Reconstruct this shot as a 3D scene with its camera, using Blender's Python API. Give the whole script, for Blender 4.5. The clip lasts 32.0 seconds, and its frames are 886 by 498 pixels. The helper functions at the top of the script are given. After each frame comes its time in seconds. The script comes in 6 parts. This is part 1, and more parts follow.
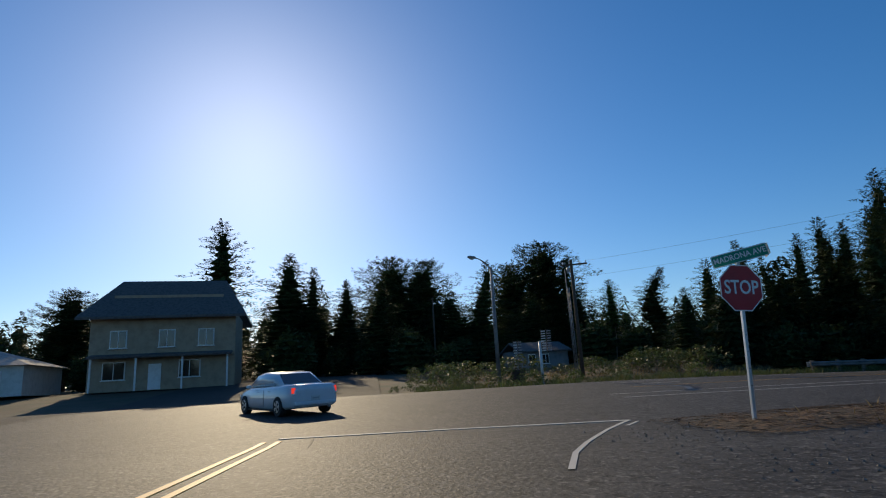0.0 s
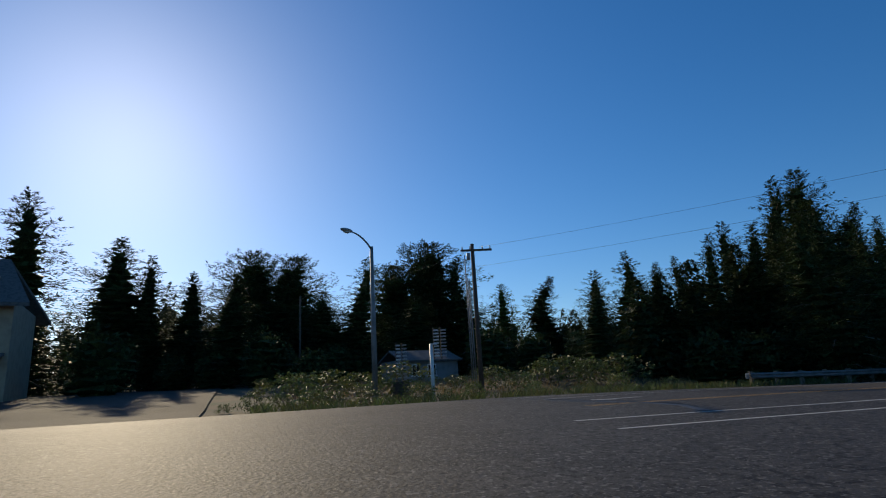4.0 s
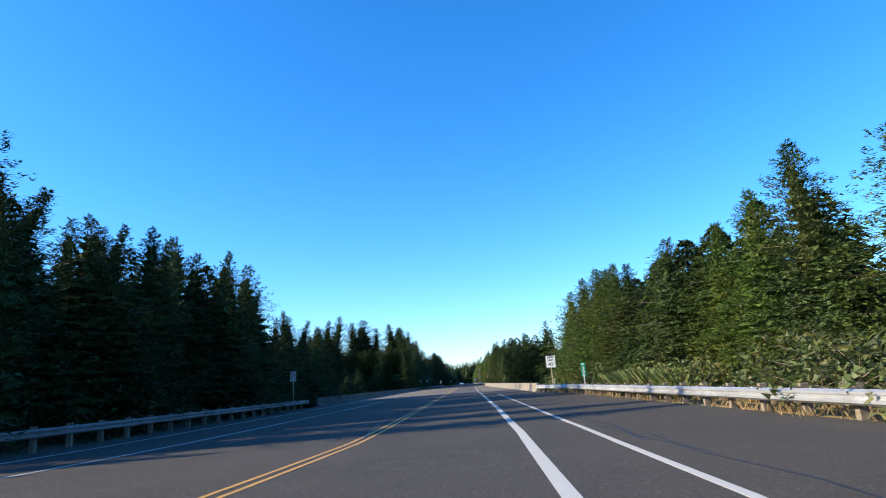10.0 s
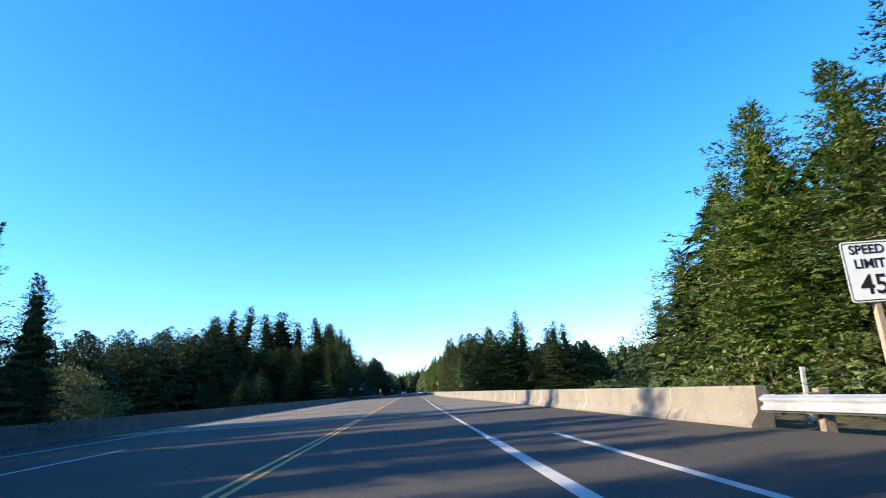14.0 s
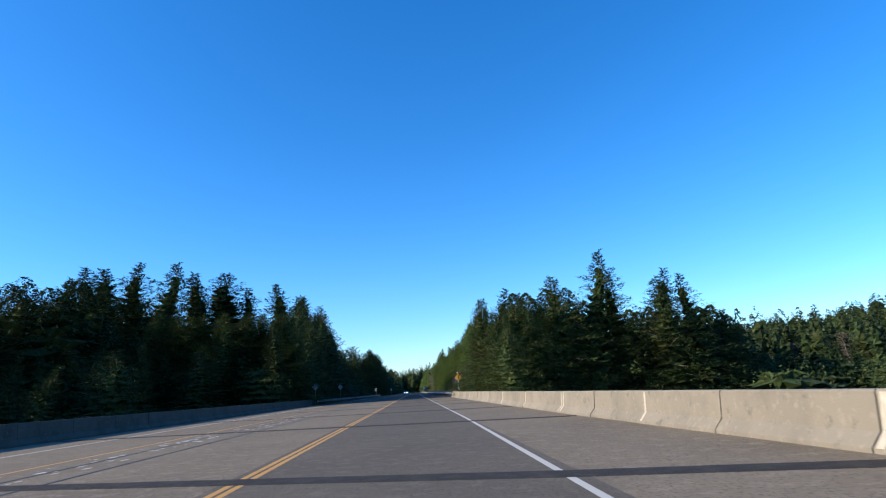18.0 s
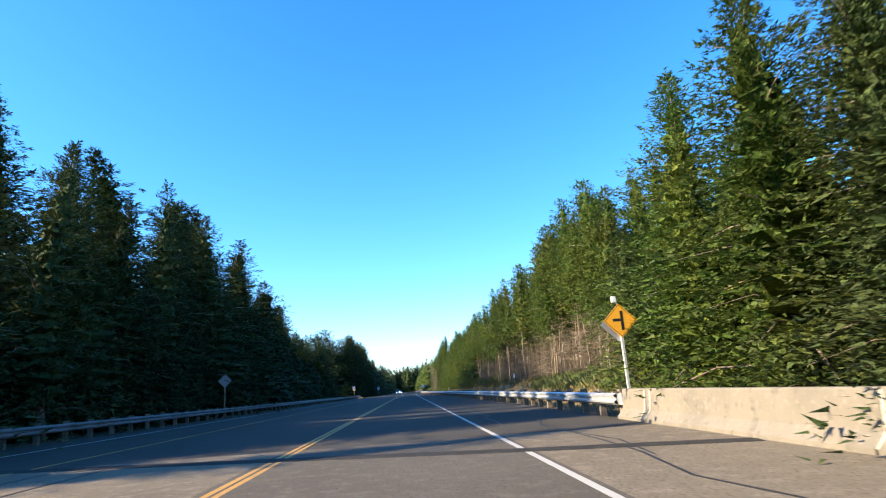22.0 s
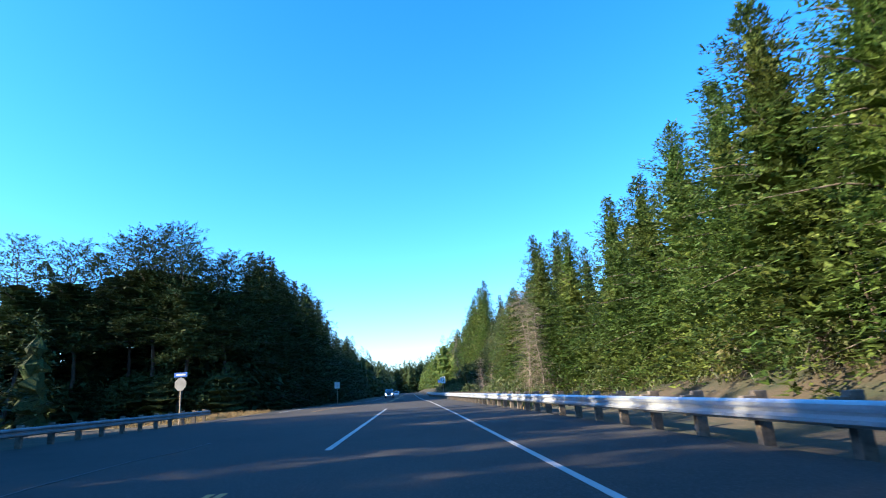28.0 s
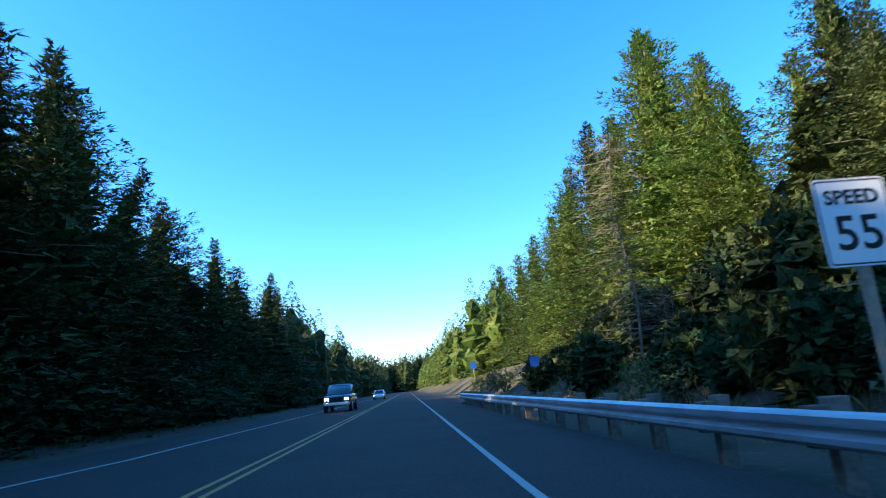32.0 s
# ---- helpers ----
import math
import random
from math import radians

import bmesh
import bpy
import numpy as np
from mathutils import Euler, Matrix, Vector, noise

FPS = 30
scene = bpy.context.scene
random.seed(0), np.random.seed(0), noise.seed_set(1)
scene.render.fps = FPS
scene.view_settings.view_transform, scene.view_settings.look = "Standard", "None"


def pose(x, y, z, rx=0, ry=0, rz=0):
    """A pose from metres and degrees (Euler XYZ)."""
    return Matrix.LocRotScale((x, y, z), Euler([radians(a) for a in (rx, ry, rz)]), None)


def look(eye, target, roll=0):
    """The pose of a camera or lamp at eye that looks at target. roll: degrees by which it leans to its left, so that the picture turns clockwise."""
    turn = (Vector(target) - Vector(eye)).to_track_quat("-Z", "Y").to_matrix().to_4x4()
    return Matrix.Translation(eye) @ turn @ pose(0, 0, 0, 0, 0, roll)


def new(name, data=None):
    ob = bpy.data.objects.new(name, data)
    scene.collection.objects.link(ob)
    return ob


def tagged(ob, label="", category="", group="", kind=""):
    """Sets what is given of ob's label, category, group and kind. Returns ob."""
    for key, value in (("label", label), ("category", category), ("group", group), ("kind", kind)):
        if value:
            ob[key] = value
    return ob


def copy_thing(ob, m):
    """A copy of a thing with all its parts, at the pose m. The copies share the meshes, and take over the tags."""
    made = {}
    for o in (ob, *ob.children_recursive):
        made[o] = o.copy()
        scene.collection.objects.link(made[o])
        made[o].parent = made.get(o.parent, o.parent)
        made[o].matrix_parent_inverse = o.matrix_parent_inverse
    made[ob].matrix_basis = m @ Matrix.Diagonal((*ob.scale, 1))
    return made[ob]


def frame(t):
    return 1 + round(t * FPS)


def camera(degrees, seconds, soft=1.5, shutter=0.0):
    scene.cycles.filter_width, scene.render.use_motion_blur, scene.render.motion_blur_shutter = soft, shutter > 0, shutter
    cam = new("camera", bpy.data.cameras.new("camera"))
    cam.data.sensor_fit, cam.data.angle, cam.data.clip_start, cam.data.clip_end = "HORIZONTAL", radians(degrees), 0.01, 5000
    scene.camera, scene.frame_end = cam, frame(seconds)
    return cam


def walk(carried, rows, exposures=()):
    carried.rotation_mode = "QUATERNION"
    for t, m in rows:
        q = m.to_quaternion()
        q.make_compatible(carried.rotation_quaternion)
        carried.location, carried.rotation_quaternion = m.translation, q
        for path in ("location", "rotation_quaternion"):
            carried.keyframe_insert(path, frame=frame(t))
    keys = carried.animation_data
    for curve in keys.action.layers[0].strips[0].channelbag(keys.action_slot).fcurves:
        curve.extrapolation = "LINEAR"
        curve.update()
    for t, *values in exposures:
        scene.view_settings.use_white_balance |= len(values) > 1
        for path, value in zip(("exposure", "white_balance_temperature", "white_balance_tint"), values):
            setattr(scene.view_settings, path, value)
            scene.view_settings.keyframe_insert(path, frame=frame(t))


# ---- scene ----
SECONDS = 32.0
cam = camera(75.4, SECONDS, soft=1.1, shutter=0.08)
PATH = [
    (0.0, (23.317, -6.761, 1.134), (13.656, -5.471, 3.367), -3.31),
    (0.5, (22.040, -6.603, 1.131), (12.411, -5.131, 3.391), -3.87),
    (1.0, (20.668, -6.409, 1.131), (11.083, -4.667, 3.391), -3.94),
    (1.5, (19.164, -6.085, 1.128), (9.643, -4.050, 3.414), -4.31),
    (2.0, (17.623, -5.864, 1.113), (8.158, -3.522, 3.335), -4.35),
    (2.5, (16.128, -5.467, 1.112), (6.733, -2.815, 3.280), -4.34),
    (4.5, (11.917, -4.069, 1.049), (2.919, -0.480, 3.532), -2.89),
    (5.0, (11.104, -3.623, 1.069), (2.358, 0.469, 3.667), -2.80),
    (5.5, (10.327, -3.062, 1.094), (1.956, 1.698, 3.788), -3.30),
    (6.0, (9.467, -2.378, 1.131), (1.523, 3.050, 3.858), -3.53),
    (6.5, (8.458, -1.547, 1.185), (1.036, 4.565, 3.935), -3.55),
    (7.0, (7.291, -0.268, 1.227), (0.641, 6.695, 3.931), -3.70),
    (7.5, (6.009, 1.576, 1.263), (0.485, 9.488, 3.886), -3.30),
    (8.0, (5.006, 3.819, 1.290), (0.889, 12.589, 3.769), -3.42),
    (8.5, (3.943, 6.723, 1.319), (1.301, 16.057, 3.747), -3.61),
    (9.0, (3.224, 9.950, 1.323), (1.746, 19.554, 3.688), -3.79),
    (9.5, (2.809, 13.545, 1.307), (2.057, 23.246, 3.614), -3.88),
    (10.0, (2.594, 17.404, 1.269), (2.343, 27.135, 3.560), -4.22),
    (10.5, (2.362, 21.562, 1.220), (2.383, 31.290, 3.537), -4.17),
    (11.0, (2.174, 26.011, 1.175), (2.459, 35.730, 3.515), -4.13),
    (11.5, (2.088, 30.919, 1.119), (2.589, 40.631, 3.450), -4.25),
    (12.0, (2.200, 36.303, 1.080), (2.812, 45.997, 3.460), -3.81),
    (12.5, (2.220, 41.865, 1.080), (2.919, 51.557, 3.443), -3.91),
    (13.0, (2.250, 47.696, 1.080), (2.966, 57.387, 3.443), -3.91),
    (13.5, (2.250, 53.797, 1.080), (2.949, 63.488, 3.443), -3.91),
    (14.0, (2.250, 59.999, 1.080), (2.933, 69.688, 3.460), -3.91),
    (14.5, (2.250, 66.740, 1.080), (2.904, 76.427, 3.477), -4.02),
    (16.5, (2.250, 94.655, 1.080), (2.845, 104.349, 3.461), -3.40),
    (17.0, (2.250, 102.305, 1.080), (2.835, 112.004, 3.444), -3.60),
    (17.5, (2.250, 110.059, 1.080), (2.856, 119.757, 3.444), -3.71),
    (18.0, (2.250, 118.082, 1.080), (2.870, 127.774, 3.461), -3.60),
    (18.5, (2.250, 126.208, 1.080), (2.908, 135.898, 3.461), -3.71),
    (19.0, (2.250, 134.769, 1.080), (2.932, 144.461, 3.443), -3.91),
    (19.5, (2.250, 143.432, 1.080), (2.956, 153.127, 3.426), -4.12),
    (20.0, (2.250, 152.365, 1.080), (2.955, 162.064, 3.409), -4.11),
    (20.5, (2.250, 161.938, 1.080), (2.908, 171.645, 3.393), -3.80),
    (21.0, (2.250, 171.139, 1.080), (2.917, 180.842, 3.409), -4.01),
    (21.5, (2.250, 181.085, 1.080), (2.949, 190.777, 3.443), -3.91),
    (22.0, (2.250, 190.928, 1.080), (2.966, 200.618, 3.443), -3.91),
    (22.5, (2.250, 201.038, 1.080), (2.995, 210.731, 3.427), -3.81),
    (23.0, (2.250, 211.150, 1.080), (2.984, 220.834, 3.461), -3.50),
    (23.5, (2.250, 221.633, 1.080), (3.023, 231.311, 3.478), -3.61),
    (24.0, (2.250, 232.117, 1.080), (3.031, 241.794, 3.477), -3.81),
    (24.5, (2.250, 242.600, 1.080), (2.996, 252.288, 3.443), -3.81),
    (25.0, (2.250, 253.084, 1.080), (2.971, 262.770, 3.460), -4.02),
    (25.5, (2.250, 263.836, 1.080), (2.956, 273.531, 3.426), -4.12),
    (26.0, (2.250, 274.588, 1.080), (2.943, 284.284, 3.425), -4.22),
    (26.5, (2.250, 285.443, 1.080), (2.950, 295.130, 3.460), -3.91),
    (28.5, (2.250, 329.183, 1.080), (2.928, 338.876, 3.443), -3.81),
    (29.0, (2.250, 340.118, 1.080), (2.938, 349.823, 3.393), -3.70),
    (29.5, (2.250, 351.053, 1.080), (2.973, 360.747, 3.426), -4.12),
    (30.0, (2.250, 361.988, 1.080), (3.011, 371.663, 3.492), -4.53),
    (30.5, (2.250, 372.923, 1.080), (2.978, 382.613, 3.442), -4.22),
    (31.0, (2.250, 383.858, 1.080), (2.988, 393.543, 3.459), -4.43),
    (31.5, (2.250, 394.793, 1.080), (3.004, 404.477, 3.459), -4.43),
    (32.0, (2.250, 405.728, 1.080), (2.998, 415.420, 3.425), -4.32),
]
# the phone's own exposure: seconds, stops, kelvin, tint
EXPOSURE = [(t, stops + 0.72, kelvin, 10.0) for t, stops, kelvin in (
    (0.0, -1.1, 6000), (2.0, -1.1, 6000), (5.0, -1.15, 5700), (7.0, -0.58, 5500), (9.0, 0.25, 5300), (11.0, 0.62, 5600), (13.0, 0.74, 5600), (14.0, 0.74, 5500), (16.5, 0.1, 5350),
    (19.0, 0.15, 5350), (21.0, 0.8, 5800), (22.0, 1.0, 5900), (24.0, 1.25, 5400), (26.0, 1.2, 5250), (29.0, 1.05, 5350), (30.0, 1.0, 5800), (31.0, 1.2, 5600), (32.0, 1.2, 5600))]
walk(cam, [(t, look(eye, target, roll)) for t, eye, target, roll in PATH], EXPOSURE)

# ---------------------------------------------------------------- light
SUN_YAW, SUN_UP = 101.3, 24.7        # degrees left of the highway's direction (+y), and above the horizon
sun_dir = Vector((-math.sin(radians(SUN_YAW)) * math.cos(radians(SUN_UP)), math.cos(radians(SUN_YAW)) * math.cos(radians(SUN_UP)), math.sin(radians(SUN_UP))))
world = bpy.data.worlds.new("world")
scene.world = world
world.use_nodes = True
wn = world.node_tree.nodes
wl = world.node_tree.links
sky = wn.new("ShaderNodeTexSky")
sky.sky_type = "NISHITA"
sky.sun_disc = False
sky.sun_elevation = radians(SUN_UP)
sky.sun_rotation = -radians(SUN_YAW)
sky.air_density, sky.dust_density, sky.ozone_density = 1.0, 0.35, 4.0
wn["Background"].inputs["Strength"].default_value = 0.125
deep = wn.new("ShaderNodeHueSaturation")
deep.inputs["Saturation"].default_value = 1.24
wl.new(sky.outputs["Color"], deep.inputs["Color"])
wl.new(deep.outputs["Color"], wn["Background"].inputs["Color"])
sun = new("sun", bpy.data.lights.new("sun", "SUN"))
sun.data.energy, sun.data.angle, sun.data.color = 5.0, radians(0.53), (1.0, 0.77, 0.46)
sun.matrix_world = look(sun_dir * 100, (0, 0, 0))

# ---------------------------------------------------------------- materials
def material(name, base, rough=0.8, metal=0.0, vary=(), bump=0.0, bump_scale=30.0, island=0.0, spec=0.5, translucent=0.0, per_object=0.0, coat=0.0):
    """vary: (scale, colour, low, high) layers of noise over the base colour, in metres."""
    m = bpy.data.materials.new(name)
    m.use_nodes = True
    n, l = m.node_tree.nodes, m.node_tree.links
    bsdf = n["Principled BSDF"]
    bsdf.inputs["Roughness"].default_value = rough
    bsdf.inputs["Metallic"].default_value = metal
    bsdf.inputs["Specular IOR Level"].default_value = spec
    bsdf.inputs["Coat Weight"].default_value = coat
    geo = n.new("ShaderNodeNewGeometry")
    rgb = n.new("ShaderNodeRGB")
    rgb.outputs[0].default_value = (*base, 1)
    out = rgb.outputs[0]
    for scale, colour, low, high in vary:
        tex = n.new("ShaderNodeTexNoise")
        tex.inputs["Scale"].default_value = 1.0 / scale
        tex.inputs["Detail"].default_value = 5.0
        tex.inputs["Roughness"].default_value = 0.6
        l.new(geo.outputs["Position"], tex.inputs["Vector"])
        ramp = n.new("ShaderNodeMapRange")
        ramp.inputs["From Min"].default_value, ramp.inputs["From Max"].default_value = low, high
        l.new(tex.outputs["Fac"], ramp.inputs["Value"])
        mix = n.new("ShaderNodeMix")
        mix.data_type = "RGBA"
        l.new(ramp.outputs["Result"], mix.inputs[0])
        l.new(out, mix.inputs[6])
        mix.inputs[7].default_value = (*colour, 1)
        out = mix.outputs[2]
    for amount, kind in ((island, "island"), (per_object, "object")):
        if amount:
            if kind == "island":
                source = geo.outputs["Random Per Island"]
            else:
                source = n.new("ShaderNodeObjectInfo").outputs["Random"]
            hsv = n.new("ShaderNodeHueSaturation")
            span = n.new("ShaderNodeMapRange")
            span.inputs["To Min"].default_value, span.inputs["To Max"].default_value = 1 - amount, 1 + amount
            l.new(source, span.inputs["Value"])
            l.new(span.outputs["Result"], hsv.inputs["Value"])
            l.new(out, hsv.inputs["Color"])
            out = hsv.outputs["Color"]
    l.new(out, bsdf.inputs["Base Color"])
    if bump:
        tex = n.new("ShaderNodeTexNoise")
        tex.inputs["Scale"].default_value = bump_scale
        tex.inputs["Detail"].default_value = 6.0
        l.new(geo.outputs["Position"], tex.inputs["Vector"])
        b = n.new("ShaderNodeBump")
        b.inputs["Strength"].default_value = bump
        b.inputs["Distance"].default_value = 0.02
        l.new(tex.outputs["Fac"], b.inputs["Height"])
        l.new(b.outputs["Normal"], bsdf.inputs["Normal"])
    if translucent:
        thin = n.new("ShaderNodeBsdfTranslucent")
        l.new(out, thin.inputs["Color"])
        both = n.new("ShaderNodeMixShader")
        both.inputs[0].default_value = translucent
        l.new(bsdf.outputs[0], both.inputs[1])
        l.new(thin.outputs[0], both.inputs[2])
        l.new(both.outputs[0], n["Material Output"].inputs["Surface"])
    return m


ASPHALT = material("asphalt", (0.068, 0.061, 0.052), 0.85, vary=((3.5, (0.05, 0.046, 0.04), 0.4, 0.7), (0.6, (0.064, 0.058, 0.05), 0.5, 0.6), (0.05, (0.11, 0.1, 0.088), 0.52, 0.7), (0.04, (0.03, 0.028, 0.025), 0.58, 0.68)), bump=0.5, bump_scale=60, spec=0.12)
CHIPSEAL = material("chip_seal", (0.044, 0.042, 0.039), 0.72, vary=((2.0, (0.026, 0.025, 0.024), 0.4, 0.65), (0.15, (0.01, 0.0095, 0.009), 0.52, 0.58), (0.1, (0.12, 0.115, 0.105), 0.58, 0.64), (0.045, (0.16, 0.15, 0.135), 0.6, 0.66)), bump=1.0, bump_scale=16, spec=0.19)
DECK_LANE = material("worn_lane_asphalt", (0.115, 0.1, 0.0788), 0.85, vary=((3.0, (0.0938, 0.0813, 0.0663), 0.4, 0.7), (0.3, (0.1438, 0.125, 0.1), 0.5, 0.68), (0.05, (0.0625, 0.0537, 0.0438), 0.52, 0.66)), bump=0.5, bump_scale=50, spec=0.15)
BRIDGE_DECK = material("worn_deck_asphalt", (0.19, 0.157, 0.112), 0.85, vary=((4.0, (0.145, 0.12, 0.088), 0.4, 0.7), (0.3, (0.235, 0.197, 0.145), 0.5, 0.66), (0.05, (0.0828, 0.0718, 0.058), 0.52, 0.66)), bump=0.5, bump_scale=50, spec=0.15)
WHITE_PAINT = material("white_road_paint", (0.43, 0.42, 0.385), 0.75, vary=((0.3, (0.45, 0.44, 0.41), 0.5, 0.72), (0.04, (0.3, 0.29, 0.27), 0.6, 0.75)))
YELLOW_PAINT = material("yellow_road_paint", (0.46, 0.245, 0.035), 0.65, vary=((0.3, (0.3, 0.17, 0.04), 0.5, 0.72), (0.04, (0.2, 0.14, 0.06), 0.6, 0.75)))
JOINT = material("dark_joint_asphalt", (0.032, 0.03, 0.028), 0.85, vary=((0.3, (0.05, 0.046, 0.04), 0.45, 0.65),), bump=0.5, bump_scale=50, spec=0.15)
CRACK = material("tar_crack_seal", (0.018, 0.018, 0.018), 0.55)
EARTH = material("forest_floor", (0.075, 0.055, 0.032), 0.95, vary=((2.5, (0.04, 0.045, 0.02), 0.42, 0.6), (0.15, (0.14, 0.1, 0.055), 0.55, 0.75)), bump=0.8, bump_scale=12)
DRY_GRASS = material("dry_grass", (0.3, 0.205, 0.085), 0.9, vary=((1.2, (0.22, 0.17, 0.07), 0.45, 0.65),), island=0.35, translucent=0.25)
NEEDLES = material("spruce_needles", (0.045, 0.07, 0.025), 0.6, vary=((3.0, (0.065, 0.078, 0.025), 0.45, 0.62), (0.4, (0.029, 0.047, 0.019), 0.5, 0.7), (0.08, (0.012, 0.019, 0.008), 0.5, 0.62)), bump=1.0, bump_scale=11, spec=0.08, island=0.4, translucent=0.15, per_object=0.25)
# spruce needles brightened in colour, standing in for sunlight on the near trees
BRIGHTENED_NEEDLES = material("brightened_spruce_needles", (0.066, 0.1, 0.032), 0.6, vary=((3.0, (0.095, 0.11, 0.033), 0.45, 0.62), (0.4, (0.042, 0.068, 0.026), 0.5, 0.7), (0.08, (0.018, 0.026, 0.01), 0.5, 0.62)), bump=1.0, bump_scale=11, spec=0.12, island=0.4, translucent=0.25, per_object=0.25)
# pine needles, also for right-hand spruces; brightened and yellowed to hold the sunlight
NEEDLES_SUN_TONED = material("sun_toned_needles", (0.092, 0.15, 0.027), 0.6, vary=((3.0, (0.145, 0.17, 0.03), 0.45, 0.62), (0.4, (0.058, 0.1, 0.022), 0.5, 0.7), (0.08, (0.026, 0.036, 0.01), 0.5, 0.62)), bump=1.0, bump_scale=11, spec=0.2, island=0.35, translucent=0.35, per_object=0.25)
LEAVES = material("broad_leaves", (0.085, 0.115, 0.028), 0.55, vary=((1.5, (0.13, 0.12, 0.03), 0.5, 0.66),), island=0.45, translucent=0.3, per_object=0.2)
BARK = material("bark", (0.17, 0.13, 0.1), 0.9, vary=((0.3, (0.09, 0.07, 0.055), 0.45, 0.6), (1.0, (0.3, 0.26, 0.21), 0.55, 0.7)), bump=0.8, bump_scale=14, per_object=0.2)
DARK_BARK = material("dark_bark", (0.065, 0.05, 0.04), 0.9, vary=((0.3, (0.04, 0.032, 0.026), 0.45, 0.6), (1.0, (0.1, 0.085, 0.07), 0.55, 0.7)), bump=0.8, bump_scale=14, per_object=0.2)
PALE_BARK = material("pale_bark", (0.2574, 0.2106, 0.156), 0.9, vary=((0.3, (0.1404, 0.1131, 0.0858), 0.45, 0.65), (1.2, (0.312, 0.2652, 0.2106), 0.52, 0.7)), bump=0.6, bump_scale=14, per_object=0.25)
TWIGS = material("dead_twigs", (0.186, 0.1488, 0.1079), 0.9, island=0.3)
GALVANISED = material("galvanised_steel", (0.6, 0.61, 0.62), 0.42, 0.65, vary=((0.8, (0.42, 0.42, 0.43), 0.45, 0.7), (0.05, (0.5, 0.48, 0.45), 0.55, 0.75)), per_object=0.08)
# galvanised steel darkened in colour for rails and poles in shade or backlight
SHADE_TONED_STEEL = material("shade_toned_steel", (0.22, 0.22, 0.22), 0.6, 0.3, vary=((0.8, (0.14, 0.135, 0.13), 0.42, 0.66), (0.05, (0.28, 0.27, 0.26), 0.55, 0.75)))
POST_WOOD = material("weathered_post", (0.2, 0.16, 0.12), 0.9, vary=((0.1, (0.12, 0.1, 0.075), 0.45, 0.65),), bump=0.5, bump_scale=25, per_object=0.2)
CONCRETE = material("old_concrete", (0.205, 0.18, 0.142), 0.85, vary=((1.6, (0.15, 0.134, 0.106), 0.45, 0.68), (0.3, (0.12, 0.108, 0.088), 0.58, 0.7), (0.12, (0.26, 0.23, 0.185), 0.55, 0.75)), bump=0.3, bump_scale=30, per_object=0.08)
STREAK = material("lime_streak", (0.36, 0.33, 0.27), 0.85, vary=((0.15, (0.45, 0.41, 0.34), 0.48, 0.66),))
SIGN_WHITE = material("white_sign_sheet", (0.8, 0.8, 0.78), 0.45, vary=((0.3, (0.7, 0.69, 0.66), 0.55, 0.75),))
SIGN_WHITE_DULL = material("dull_white_sheet", (0.6, 0.6, 0.58), 0.5, vary=((0.2, (0.48, 0.47, 0.44), 0.5, 0.7),))
SIGN_BLACK = material("black_sign_ink", (0.012, 0.012, 0.012), 0.5)
SIGN_RED = material("red_sign_sheet", (0.42, 0.02, 0.025), 0.45, vary=((0.25, (0.33, 0.018, 0.02), 0.5, 0.7),))
SIGN_GREEN = material("green_sign_sheet", (0.02, 0.26, 0.14), 0.45, vary=((0.2, (0.025, 0.2, 0.11), 0.5, 0.7),))
SIGN_YELLOW = material("yellow_sign_sheet", (0.85, 0.4, 0.02), 0.45, vary=((0.2, (0.75, 0.33, 0.02), 0.5, 0.7),))
SIGN_BLUE = material("blue_sign_sheet", (0.02, 0.1, 0.4), 0.45)
SIGN_BACK = material("bare_aluminium", (0.42, 0.43, 0.44), 0.5, 0.6, vary=((0.2, (0.33, 0.33, 0.34), 0.45, 0.7),))
SIGN_POST = material("pale_wooden_post", (0.36, 0.28, 0.19), 0.85, vary=((0.15, (0.26, 0.2, 0.14), 0.45, 0.65),), bump=0.4, bump_scale=30)
SIGN_WHITE_POST = material("pale_steel_post", (0.62, 0.62, 0.6), 0.5, 0.3, vary=((0.2, (0.5, 0.49, 0.46), 0.5, 0.7),))
LAMP_GREY = material("grey_enamel", (0.3, 0.3, 0.31), 0.5, 0.3)
LENS = material("clear_lens", (0.55, 0.55, 0.53), 0.15, coat=0.5)
DARK_WOOD = material("creosoted_wood", (0.075, 0.055, 0.042), 0.9, vary=((0.2, (0.11, 0.085, 0.065), 0.5, 0.7),), bump=0.6, bump_scale=20)
WIRE = material("cable_sheath", (0.03, 0.03, 0.032), 0.5)
SIDING = material("grey_siding", (0.22, 0.225, 0.23), 0.8, vary=((0.6, (0.17, 0.17, 0.175), 0.45, 0.65),), bump=0.3, bump_scale=6)
SIDING_TAN = material("tan_siding", (0.36, 0.28, 0.19), 0.8, vary=((0.6, (0.29, 0.22, 0.15), 0.45, 0.65),), bump=0.3, bump_scale=6)
SIDING_PALE = material("pale_siding", (0.62, 0.61, 0.57), 0.8, vary=((0.6, (0.52, 0.51, 0.47), 0.45, 0.65),), bump=0.3, bump_scale=6)
SHINGLE = material("dark_shingles", (0.11, 0.105, 0.1), 0.9, vary=((0.25, (0.07, 0.068, 0.066), 0.45, 0.62),), bump=0.7, bump_scale=8)
SHINGLE_PALE = material("pale_shingles", (0.4, 0.37, 0.33), 0.9, vary=((0.25, (0.3, 0.28, 0.25), 0.45, 0.62),), bump=0.7, bump_scale=8)
